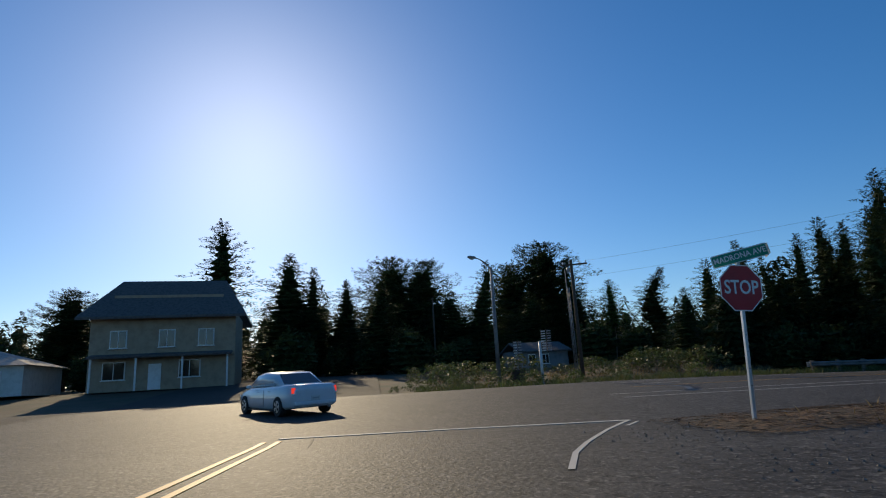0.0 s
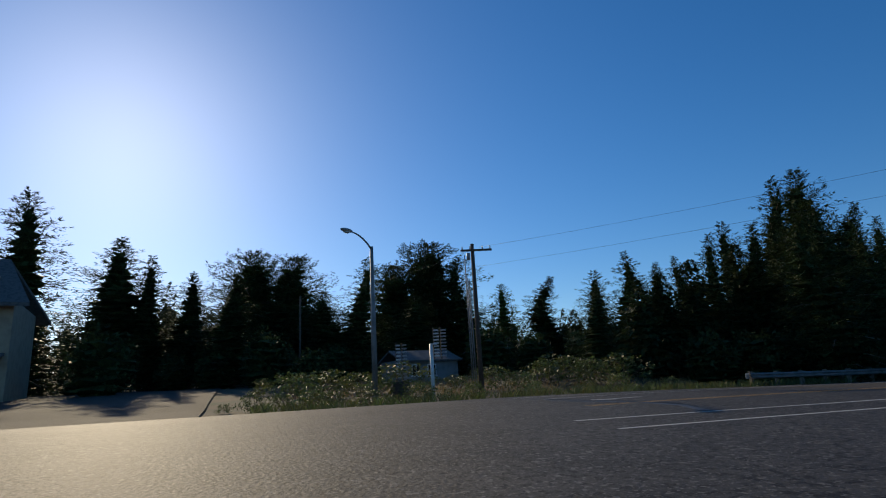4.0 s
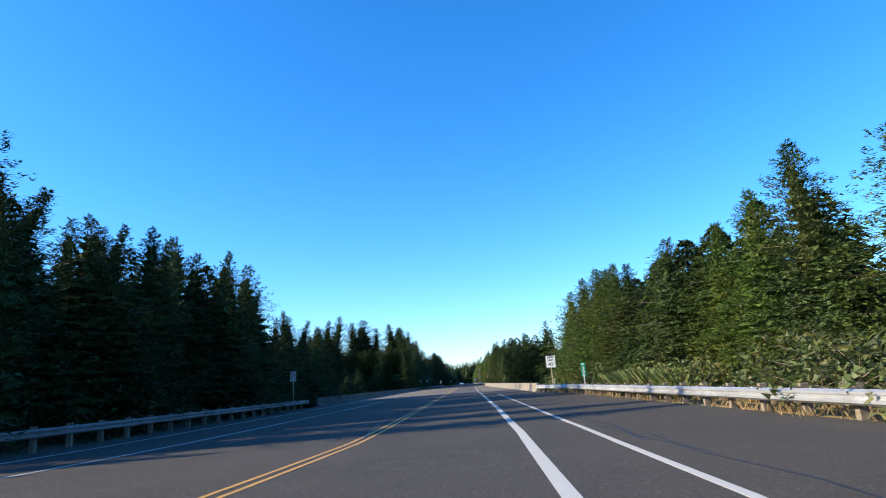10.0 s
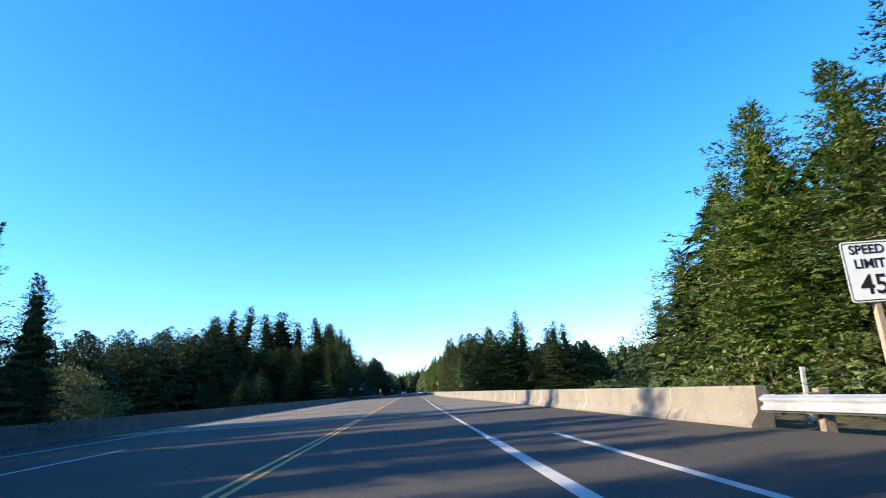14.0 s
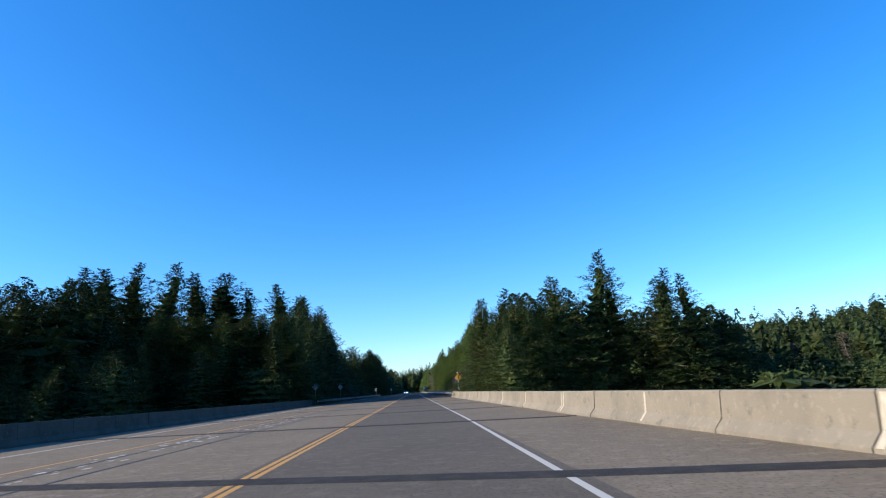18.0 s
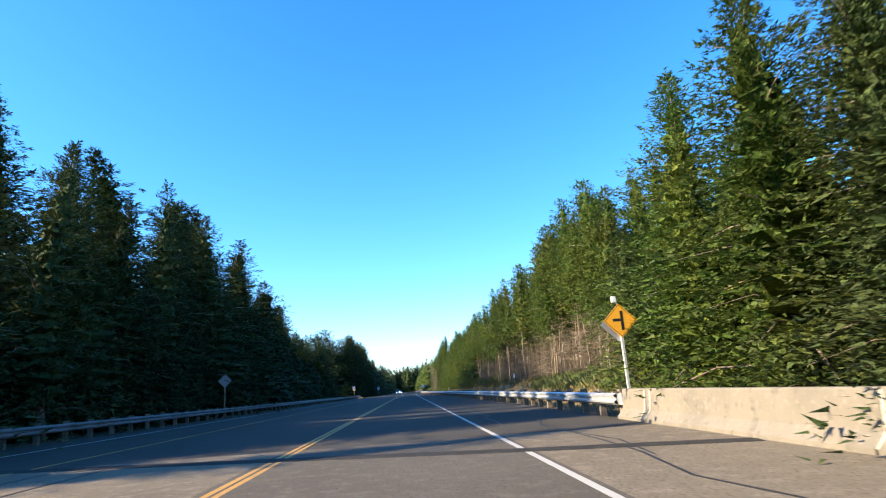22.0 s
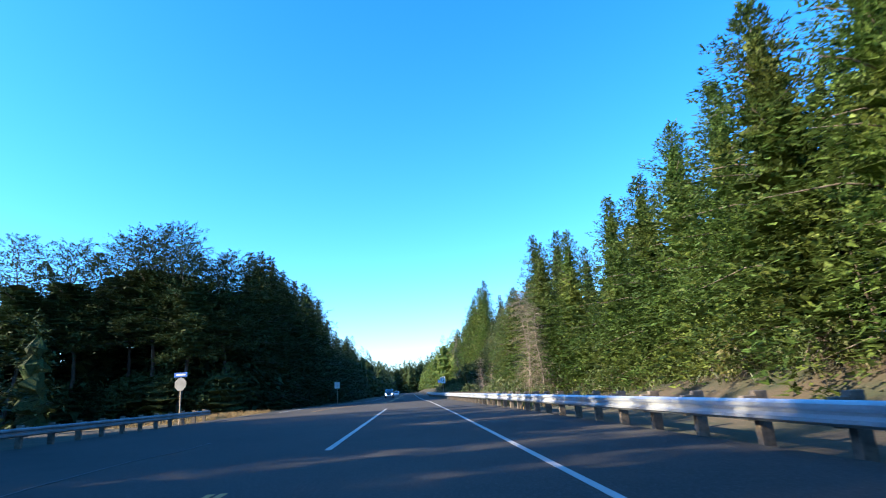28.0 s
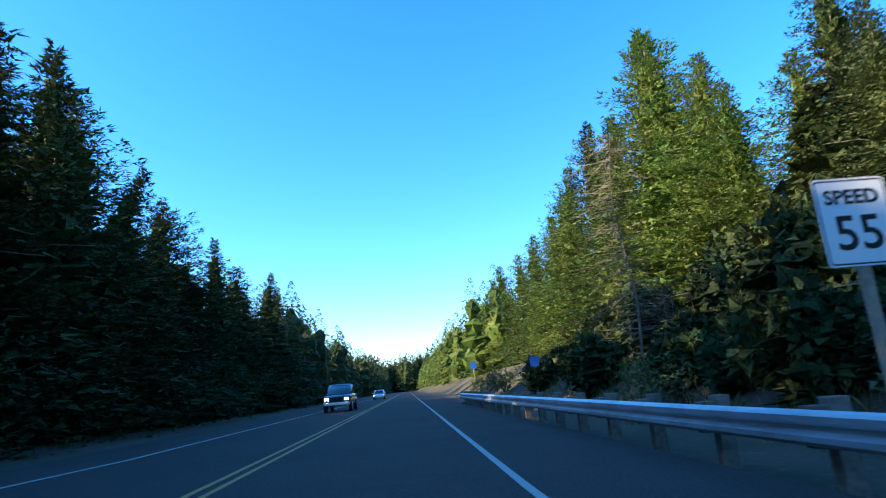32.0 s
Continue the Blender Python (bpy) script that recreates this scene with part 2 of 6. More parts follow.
TRIM_WHITE = material("white_trim", (0.72, 0.71, 0.68), 0.6, vary=((0.4, (0.62, 0.6, 0.57), 0.5, 0.7),))
GLASS_DARK = material("window_glass", (0.02, 0.022, 0.025), 0.06, spec=0.8)
CAR_WHITE = material("white_car_paint", (0.72, 0.73, 0.75), 0.25, vary=((0.8, (0.66, 0.67, 0.68), 0.5, 0.7),), coat=0.8)
CAR_GREY = material("dark_car_paint", (0.05, 0.055, 0.065), 0.25, coat=0.8)
TYRE = material("tyre_rubber", (0.018, 0.018, 0.018), 0.8)
RIM = material("alloy_rim", (0.6, 0.6, 0.6), 0.3, 0.9)


def glowing(name, colour, strength):
    m = material(name, colour, 0.3)
    b = m.node_tree.nodes["Principled BSDF"]
    b.inputs["Emission Color"].default_value = (*colour, 1)
    b.inputs["Emission Strength"].default_value = strength
    return m


TAIL_LIT = glowing("lit_tail_lens", (0.8, 0.04, 0.02), 1.2)
HEAD_LIT = glowing("lit_headlight", (1.0, 0.96, 0.88), 14.0)
NEEDLE_LITTER = material("needle_litter", (0.12, 0.068, 0.034), 0.95, vary=((0.6, (0.045, 0.034, 0.024), 0.42, 0.56), (0.2, (0.03, 0.022, 0.016), 0.52, 0.6), (0.06, (0.22, 0.13, 0.06), 0.54, 0.68)), bump=0.9, bump_scale=25)
# old concrete again, darkened in colour for the barrier's shaded road face
SHADE_TONED_CONCRETE = material("shade_toned_concrete", (0.05, 0.05, 0.042), 0.9, vary=((1.2, (0.03, 0.033, 0.026), 0.42, 0.62), (0.12, (0.08, 0.077, 0.066), 0.55, 0.75)), bump=0.4, bump_scale=30)

# ---------------------------------------------------------------- tools
def part(name, bm, material, parent=None, label=""):
    me = bpy.data.meshes.new(name)
    bm.to_mesh(me)
    bm.free()
    me.materials.append(material)
    ob = new(name, me)
    if parent is not None:
        ob.parent = parent
    if label:
        ob["label"] = label
    return ob


def mesh_part(name, verts, faces, material, parent=None, label="", smooth=False):
    me = bpy.data.meshes.new(name)
    me.from_pydata([tuple(v) for v in verts], [], faces)
    me.materials.append(material)
    if smooth:
        for p in me.polygons:
            p.use_smooth = True
    me.update()
    ob = new(name, me)
    if parent is not None:
        ob.parent = parent
    if label:
        ob["label"] = label
    return ob


def empty(name, m=None, label="", category="", group="", kind=""):
    ob = new(name)
    ob.empty_display_size = 0.2
    if m is not None:
        ob.matrix_basis = m
    return tagged(ob, label, category, group, kind)


def box(sx, sy, sz, at=(0, 0, 0), bevel=0.0, bm=None, turn=None):
    """A box of that size round the point at; more than one go into one bmesh."""
    bm = bm or bmesh.new()
    m = Matrix.Translation(at)
    if turn is not None:
        m = m @ turn
    made = bmesh.ops.create_cube(bm, size=1, matrix=m @ Matrix.Diagonal((sx, sy, sz, 1)))
    if bevel:
        edges = list({e for v in made["verts"] for e in v.link_edges})
        bmesh.ops.bevel(bm, geom=edges, offset=bevel, segments=2, affect="EDGES", profile=0.5)
    return bm


def tube(points, radii, sides=8, bm=None, caps=True):
    """A tapered tube along points."""
    bm = bm or bmesh.new()
    points = [Vector([float(c) for c in p]) for p in points]
    rings = []
    for i, p in enumerate(points):
        d = (points[min(i + 1, len(points) - 1)] - points[max(i - 1, 0)]).normalized()
        side = d.cross(Vector((0, 0, 1)) if abs(d.z) < 0.9 else Vector((1, 0, 0))).normalized()
        up = side.cross(d)
        r = float(radii[i] if hasattr(radii, "__len__") else radii)
        rings.append([bm.verts.new(p + r * (math.cos(a) * side + math.sin(a) * up)) for a in (2 * math.pi * k / sides for k in range(sides))])
    for a, b in zip(rings, rings[1:]):
        for k in range(sides):
            f = bm.faces.new((a[k], a[(k + 1) % sides], b[(k + 1) % sides], b[k]))
            f.smooth = True
    if caps:
        bm.faces.new(rings[0][::-1])
        bm.faces.new(rings[-1])
    return bm


def extrude_along(profile, ys, x_of=None, z_of=None):
    """A closed profile of (x, z) carried along +y: verts and faces."""
    verts, faces, n = [], [], len(profile)
    for y in ys:
        dx = x_of(y) if x_of else 0.0
        dz = z_of(y) if z_of else 0.0
        verts += [(x + dx, y, z + dz) for x, z in profile]
    for i in range(len(ys) - 1):
        for k in range(n):
            a, b = i * n + k, i * n + (k + 1) % n
            faces.append((a, b, b + n, a + n))
    faces += [tuple(range(n))[::-1], tuple(range((len(ys) - 1) * n, len(ys) * n))]
    return verts, faces

# ---------------------------------------------------------------- trees
def rod(verts, faces, points, radii, sides):
    """Adds a tapered rod to lists of vertices and faces."""
    bm = tube(points, radii, sides)
    bm.verts.index_update()
    o = len(verts)
    verts += [v.co.copy() for v in bm.verts]
    faces += [[v.index + o for v in f.verts] for f in bm.faces]
    bm.free()


def kites(place, way, flat, long, wide, lift=0.12):
    """Small folded kites of needles or leaves."""
    a = place - way * (long * 0.45)[:, None]
    c = place + way * (long * 0.65)[:, None]
    b = place + flat * (wide * 0.5)[:, None] + way * (long * 0.05)[:, None]
    d = place - flat * (wide * 0.5)[:, None] - way * (long * 0.1)[:, None]
    down = np.outer(-lift * long, [0, 0, 1])
    return np.stack([a, b + down, c, d + down], axis=1)


def tips(place, way, flat, long, wide):
    """Small pointed sprays of needles, one face each."""
    foot = place - way * (long * 0.4)[:, None]
    side = flat * (wide * 0.5)[:, None]
    return np.stack([foot - side, foot + side, place + way * (long * 0.6)[:, None]], axis=1)


def joined(tris, quads):
    """Vertices and faces of sprays and kites together."""
    t = np.concatenate(tris).reshape(-1, 3) if tris else np.zeros((0, 3))
    q = np.concatenate(quads).reshape(-1, 3) if quads else np.zeros((0, 3))
    faces = np.arange(len(t)).reshape(-1, 3).tolist() + (np.arange(len(q)).reshape(-1, 4) + len(t)).tolist()
    return np.concatenate([t, q]), faces


def unit(v):
    return v / np.maximum(np.linalg.norm(v, axis=1), 1e-6)[:, None]


def bough_mass(rng, stem, foot, top, radius, around, rings, rough=0.3):
    """The dense inside of a crown: uneven rings that swell and shrink like layers of boughs."""
    v, q = [], []
    for j in range(rings + 1):
        t = j / rings
        z = foot + (top - foot) * t
        cx, cy = stem(z)
        swell = radius(t) * (1.15 if j % 2 == 0 else 0.6)
        for i in range(around):
            a = 6.2832 * (i + 0.5 * (j % 2)) / around
            r = max(0.05, swell * rng.uniform(1 - rough, 1 + rough))
            v.append((cx + r * math.cos(a), cy + r * math.sin(a), z + rng.uniform(-0.5, 0.5) * (top - foot) / rings))
    for j in range(rings):
        for i in range(around):
            k = (i + 1) % around
            q.append([v[j * around + i], v[j * around + k], v[(j + 1) * around + k], v[(j + 1) * around + i]])
    return np.array(q)


def conifer(seed, high, clear, spread, branches, sprays, size, power=0.85, lean=0.0, droop=0.55, lift=0.25, tiers=0, twigs=0, ragged=0.35, limbs=6, girth=1.0, core=0, inner=0.55, mass=0.46, mass_top=0.9, around=12, rings=26, slim=0.32):
    """Branches that droop round a stem, each a flat spray of many small kites. tiers: how many separate shelves of foliage."""
    rng = np.random.default_rng(seed)
    wood_v, wood_f, quads, tris = [], [], [], []
    bend = [(lean * high * 0.05 * math.sin(k * 0.8 + seed), lean * high * 0.04 * math.cos(k * 0.6 + seed) - lean * high * 0.04 * math.cos(seed), high * k / 8 * 0.985) for k in range(9)]
    g = (0.010 * high + 0.04) * girth
    rod(wood_v, wood_f, [(bend[0][0], bend[0][1], -0.5)] + bend[1:], [g * 1.2] + [g * (1 - k / 8.4) for k in range(1, 9)], 7)

    def stem(z):
        s = min(7.999, max(0.0, z / high * 8))
        i = int(s)
        return np.array([bend[i][0] + (bend[i + 1][0] - bend[i][0]) * (s - i), bend[i][1] + (bend[i + 1][1] - bend[i][1]) * (s - i), z])

    for k in range(branches):
        t = (k + rng.random()) / branches
        if tiers:
            q = t * tiers
            t = (math.floor(q) + 0.5 + (q - math.floor(q) - 0.5) * (0.45 + 0.55 * min(1.0, max(0.0, (t - 0.5) / 0.3)))) / tiers
        z = high * (clear + (1 - clear) * t)
        s = t
        length = spread * max(0.04, (1 - s) ** power) * rng.uniform(1 - ragged, 1 + ragged * 0.6) * (0.7 + 0.3 * min(1, s / 0.1)) + 0.12
        az = k * 2.399 + rng.uniform(-0.6, 0.6)
        base = stem(z)
        out = np.array([math.cos(az), math.sin(az), 0.0])
        side = np.array([-out[1], out[0], 0.0])
        rise = lift + 0.5 * s + rng.uniform(-0.15, 0.15)
        fall = droop * (1 - s) + 0.12
        n = max(8, int(sprays * (0.22 + 0.78 * min(1.0, length / spread))))
        u = rng.uniform(0.1, 1.0, n) ** 0.6
        place = base + np.outer(u * length, out) + np.outer(u * length * rise - fall * u * u * length, [0, 0, 1])
        sway = rng.uniform(-1, 1, n)
        fan = 0.36 * length * (1.12 - u) + 0.14 * (1 - 0.7 * s)
        place = place + np.outer(sway * fan, side) + np.outer(rng.normal(0, 0.035 * length + 0.05, n) - 0.12 * np.abs(sway) * fan, [0, 0, 1])
        way = np.outer(rng.uniform(0.5, 1.1, n), out) + np.outer(sway * 0.9 + rng.normal(0, 0.3, n), side) + np.outer(rng.normal(0.3 * s, 0.4, n), [0, 0, 1])
        way = unit(way)
        flat = rng.normal(0, 1, (n, 3)) * [0.6, 0.6, 0.4] + np.cross(way, [0, 0, 1])
        flat = unit(flat - way * np.sum(flat * way, axis=1)[:, None])
        long = size * rng.uniform(0.6, 1.5, n) * (0.58 + 0.42 * (1 - s))
        tris.append(tips(place, way, flat, long, long * rng.uniform(slim - 0.1, slim + 0.1, n)))
        if k % limbs == 0 and length > 0.7:
            tip = base + out * length * 0.8 + np.array([0, 0, length * (rise * 0.8 - fall * 0.64)])
            mid = base + out * length * 0.4 + np.array([0, 0, length * (rise * 0.4 - fall * 0.16)])
            rod(wood_v, wood_f, [base, mid, tip], [0.010 * length + 0.012, 0.007 * length + 0.008, 0.007], 3)
    # deep inner foliage
    n = core
    if n:
        t = rng.uniform(0.0, 0.97, n)
        r = spread * 0.62 * np.maximum(0.05, 1 - t) ** power * np.sqrt(rng.uniform(0.05, 1, n))
        az = rng.uniform(0, 6.283, n)
        place = np.stack([r * np.cos(az), r * np.sin(az), high * (clear + (1 - clear) * t)], axis=1)
        place[:, :2] += np.array([stem(z)[:2] for z in place[:, 2]])
        way = unit(rng.normal(0, 1, (n, 3)) * [1, 1, 0.7])
        long = rng.uniform(0.7, 1.3, n) * (0.4 + 0.6 * (1 - t)) * inner
        tris.append(tips(place, way, unit(np.cross(way, rng.normal(0, 1, (n, 3)))), long, long * rng.uniform(0.6, 1.0, n)))
    if mass:
        span = (high * clear + 0.05 * high, high * (clear + (1 - clear) * mass_top))
        quads.append(bough_mass(rng, lambda z: stem(z)[:2], span[0], span[1], lambda t: mass * spread * (1 - t * mass_top) ** power * min(1.0, 0.45 + 4 * t), around, rings, 0.45))
    # a slim leader on top
    n = 12
    zz = high * rng.uniform(0.93, 0.985, n)
    way = unit(rng.normal(0, 0.45, (n, 3)) + [0, 0, 1])
    quads.append(kites(np.array([stem(z) for z in zz]), way, unit(np.cross(way, rng.normal(0, 1, (n, 3)))), np.full(n, size * 0.7), np.full(n, size * 0.16)))
    twig_v, twig_f = [], []
    for k in range(twigs):
        z = high * clear * rng.uniform(0.12, 1.15)
        az = rng.uniform(0, 6.283)
        length = spread * rng.uniform(0.25, 0.75)
        base = stem(z)
        out = np.array([math.cos(az), math.sin(az), rng.uniform(-0.35, 0.25)])
        mid = base + out * length * 0.5 + rng.normal(0, 0.06, 3)
        rod(twig_v, twig_f, [base, mid, base + out * length + rng.normal(0, 0.14, 3) + [0, 0, -0.12 * length]], [0.011, 0.007, 0.004], 3)
    verts, faces = joined(tris, quads)
    return verts, faces, wood_v, wood_f, twig_v, twig_f


def leafy(seed, high, clear, spread, clumps, leaves, size, stems=1):
    """A broad crown: stems that fork, limbs, and clumps of small leaves at their ends."""
    rng = np.random.default_rng(seed)
    wood_v, wood_f, quads = [], [], []
    fork = high * clear
    feet = [(rng.normal(0, 0.25 * spread * (stems > 1)), rng.normal(0, 0.25 * spread * (stems > 1))) for _ in range(stems)]
    for fx, fy in feet:
        rod(wood_v, wood_f, [(fx * 0.5, fy * 0.5, -0.4), (fx * 0.8 + 0.03 * high * rng.uniform(-1, 1), fy * 0.8, fork * 0.6), (fx, fy, fork + 0.1)], [(0.014 * high + 0.015) / stems ** 0.4, 0.011 * high / stems ** 0.4 + 0.01, 0.008 * high + 0.006], 6)
    for k in range(clumps):
        az = k * 2.399 + rng.uniform(-0.4, 0.4)
        s = (k + 0.5) / clumps
        z = fork + (high - fork) * (0.03 + 0.92 * s)
        reach = spread * math.sqrt(max(0.06, 1 - (1.55 * (s - 0.36)) ** 2)) * rng.uniform(0.35, 1.0)
        tip = np.array([math.cos(az) * reach, math.sin(az) * reach, z])
        fx, fy = feet[k % stems]
        rod(wood_v, wood_f, [(fx, fy, fork * 0.9 + (z - fork) * 0.2), tip * [0.55, 0.55, 1] + [fx * 0.4, fy * 0.4, -(z - fork) * 0.3], tip], [0.004 * high + 0.006, 0.003 * high + 0.004, 0.005], 4)
        r = spread * rng.uniform(0.22, 0.42)
        d = unit(rng.normal(0, 1, (leaves, 3)))
        place = tip + d * (r * rng.uniform(0.25, 1.1, leaves) ** 0.7)[:, None] * [1, 1, 0.72]
        way = unit(d * 0.6 + rng.normal(0, 0.6, (leaves, 3)))
        flat = unit(np.cross(way, rng.normal(0, 1, (leaves, 3))))
        long = size * rng.uniform(0.6, 1.4, leaves)
        quads.append(tips(place, way, flat, long, long * rng.uniform(0.55, 0.9, leaves)))
    verts = np.concatenate(quads).reshape(-1, 3)
    return verts, np.arange(len(verts)).reshape(-1, 3).tolist(), wood_v, wood_f, [], []


def make_tree(name, made, needles, bark, label, category, group, twig_mat=None):
    leaf_v, leaf_f, wood_v, wood_f, twig_v, twig_f = made
    ob = empty(name, pose(0, 0, -50), label, category, group)
    mesh_part("trunk", wood_v, wood_f, bark, ob, smooth=True)
    if twig_v:
        tagged(mesh_part("dead_wood", twig_v, twig_f, twig_mat or TWIGS, ob), "tangle of bare dead twigs", kind="stuff")
    mesh_part("crown", leaf_v.tolist(), leaf_f, needles, ob)
    return ob


class Kind:
    """Some trees of one kind, of a nominal height; the first plantings use the models themselves."""

    def __init__(self, models, high):
        self.models, self.high, self.used = models, high, 0

    def plant(self, x, y, top, turn, wide=1.0, sink=0.0):
        z = ground_height(x, y) - sink
        s = (top - z) / self.high
        model = self.models[self.used % len(self.models)]
        m = pose(x, y, z, 0, 0, turn) @ Matrix.Diagonal((s * wide, s * wide, s, 1))
        self.used += 1
        if self.used <= len(self.models):
            model.matrix_basis = m
            return model
        copy = copy_thing(model, pose(0, 0, 0))
        copy.matrix_basis = m
        return copy

# ---------------------------------------------------------------- ground and road
def smooth(a, b, v):
    t = min(1.0, max(0.0, (v - a) / (b - a)))
    return t * t * (3 - 2 * t)


def steps(table, v):
    """Straight lines between the pairs of a table."""
    if v <= table[0][0]:
        return table[0][1]
    for (a, p), (b, q) in zip(table, table[1:]):
        if v <= b:
            return p + (q - p) * (v - a) / (b - a)
    return table[-1][1]


RISE = ((-90, 3.8), (-70, 3.0), (-36, 1.9), (-24, 1.05), (-20, 0.66), (-16, 0.46), (-11.5, 0.54), (-5.5, 0.53), (10.6, 0.02), (25, 0.06), (90, 0.3))


def road_z(x, y):
    """The highway is banked at the crossing, its far side the higher, and runs level further on."""
    return steps(RISE, x) * (1 - smooth(4, 38.6, y))


def ground_height(x, y):
    z = road_z(x, y) - 0.1
    if y < 95:
        z += 1.3 * smooth(14, 30, -x) * smooth(8, 24, y) * (1 - smooth(80, 95, y))
    gully = smooth(78, 100, y) * (1 - smooth(186, 202, y))
    z -= 6.0 * gully * (smooth(9.4, 15, x) + smooth(13.2, 19, -x))
    z -= 1.0 * gully
    z += 1.35 * smooth(8.9, 13.5, x) * smooth(206, 222, y) * (1 - smooth(330, 360, y))
    z += 0.5 * smooth(8.0, 10.5, x) * smooth(345, 362, y)
    z += 2.6 * smooth(8.5, 15, x) * smooth(398, 425, y)
    z += 15 * smooth(90, 210, x) * smooth(60, 150, y)
    z += 0.12 * noise.noise(Vector((x * 0.23, y * 0.23, 0))) * (smooth(9.5, 12, x) + smooth(13.5, 16, -x))
    return z


def grid_mesh(name, xs, ys, height, mat, label, category):
    verts = [(x, y, height(x, y)) for y in ys for x in xs]
    n = len(xs)
    faces = [(j * n + i, j * n + i + 1, j * n + i + 1 + n, j * n + i + n) for j in range(len(ys) - 1) for i in range(n - 1)]
    return tagged(mesh_part(name, verts, faces, mat, smooth=True), label, category, kind="structure")


def paving(name, left, right, ys, columns, lift, mat, label, category="road", drop=0.35):
    """A strip of paving between two edges, which follows the ground and has a thickness."""
    verts, faces, n = [], [], columns + 3
    for y in ys:
        a, b = left(y), right(y)
        row = [(a + (b - a) * k / columns, y) for k in range(columns + 1)]
        verts.append((a, y, road_z(a, y) + lift - drop))
        verts += [(x, yy, road_z(x, yy) + lift) for x, yy in row]
        verts.append((b, y, road_z(b, y) + lift - drop))
    for j in range(len(ys) - 1):
        for i in range(n - 1):
            k = j * n + i
            faces.append((k, k + 1, k + 1 + n, k + n))
    return tagged(mesh_part(name, verts, faces, mat), label, category, kind="structure")


def ribbon(name, points, wide, mat, label, lift=0.005, fray=0.0):
    """Paint along a line of points, on the paving."""
    verts, faces, line = [], [], []
    for (x0, y0), (x1, y1) in zip(points, points[1:]):
        n = max(1, int(math.hypot(x1 - x0, y1 - y0) / (0.9 if y0 < 30 else 2.5)))
        line += [(x0 + (x1 - x0) * k / n, y0 + (y1 - y0) * k / n) for k in range(n)]
    line.append(points[-1])
    for i, (x, y) in enumerate(line):
        ax, ay = line[max(0, i - 1)]
        bx, by = line[min(len(line) - 1, i + 1)]
        s = math.hypot(bx - ax, by - ay) or 1
        nx, ny = -(by - ay) / s * wide / 2, (bx - ax) / s * wide / 2
        z = road_z(x, y)
        verts += [(x + nx, y + ny, z + lift), (x - nx, y - ny, z + lift), (x + nx, y + ny, z + 0.0005), (x - nx, y - ny, z + 0.0005)]
    for i in range(len(line) - 1):
        a = i * 4
        faces += [(a + 1, a, a + 4, a + 5), (a, a + 2, a + 6, a + 4), (a + 3, a + 1, a + 5, a + 7)]
    return tagged(mesh_part(name, verts, faces, mat), label, "road marking", kind="structure")


def rail_right(y):
    return steps(((14, 10.1), (58, 10.05), (70.5, 8.75), (71, 8.6), (206, 7.8), (222, 8.15), (244, 8.1), (282, 7.7), (348, 7.0), (370, 6.5), (412, 5.7), (445, 5.6)), y)


def barrier_right(y):
    return steps(((70, 8.6), (105, 8.3), (125, 7.8), (140, 7.5), (190, 7.45), (207, 7.75)), y)


def edge_right(y):
    if y < 14:
        return 10.2
    if 70 < y < 206:
        return barrier_right(y) + 0.3
    return rail_right(y) + 0.05 if y < 445 else 6.4


def edge_left(y):
    return steps(((0, -11.6), (20, -12.0), (70, -12.6), (206, -12.4), (320, -11.9), (350, -12.2), (384, -11.5), (400, -9.0), (414, -6.9), (1500, -6.9)), y)


xs = [-3000, -1200, -500, -250, -120, -80, -60, -48, -40, -34, -30, -27, -24, -22, -20, -18, -17, -16, -15, -14, -13, -12, -6, 0, 6, 8.6, 9.4, 10, 10.6, 11.3, 12, 13, 14, 15, 16, 18, 20, 23, 27, 32, 40, 55, 75, 90, 110, 140, 180, 230, 500, 1200, 3000]
ys = [-3000, -1000, -300, -150, -90, -60, -45] + [v * 1.0 for v in range(-32, 40, 3)] + [v * 1.0 for v in range(40, 460, 5)] + [470, 490, 520, 560, 640, 800, 1200, 3000]
grid_mesh("ground", xs, ys, ground_height, EARTH, "brown earth with dry grass and fallen needles", "ground")

ys = [-170, -120, -80, -50, -30] + [v * 1.0 for v in range(-20, 40)] + [v * 1.0 for v in range(40, 480, 4)] + [520, 600, 800, 1500]
paving("road", edge_left, edge_right, ys, 14, 0.0, ASPHALT, "grey asphalt highway with painted lane lines")
ys = [v * 1.0 for v in range(88, 205, 4)]
paving("bridge_shoulder", lambda y: 4.25, lambda y: barrier_right(y) + 0.25, ys, 3, 0.004, BRIDGE_DECK, "pale worn bridge shoulder beside the barrier", "road", 0.004)
paving("bridge_left_lanes", lambda y: -12.2, lambda y: -0.45, ys, 4, 0.004, BRIDGE_DECK, "pale worn bridge deck with faint wheel tracks", "road", 0.004)
paving("bridge_lane", lambda y: -0.45, lambda y: 4.25, ys, 3, 0.004, DECK_LANE, "brown-grey bridge lane darkened by traffic", "road", 0.004)
# the side road, its gravel apron and the road across the highway
ys = [-21, -17, -13, -10, -7, -4.5, -3.2]
paving("side_road", lambda y: 10.0 - 2 * smooth(-9, -21, y), lambda y: 90.0, ys, 80, 0.004, CHIPSEAL, "dark chip-sealed side road at the stop line")
paving("gravel_apron", lambda y: 11.4 + 3.0 * smooth(1.5, 6, y), lambda y: 90.0, [-3.2, -1.5, 0, 1, 2, 3.5, 5, 7, 10, 14], 60, 0.006, CHIPSEAL, "loose grey gravel beside the side road", "gravel")
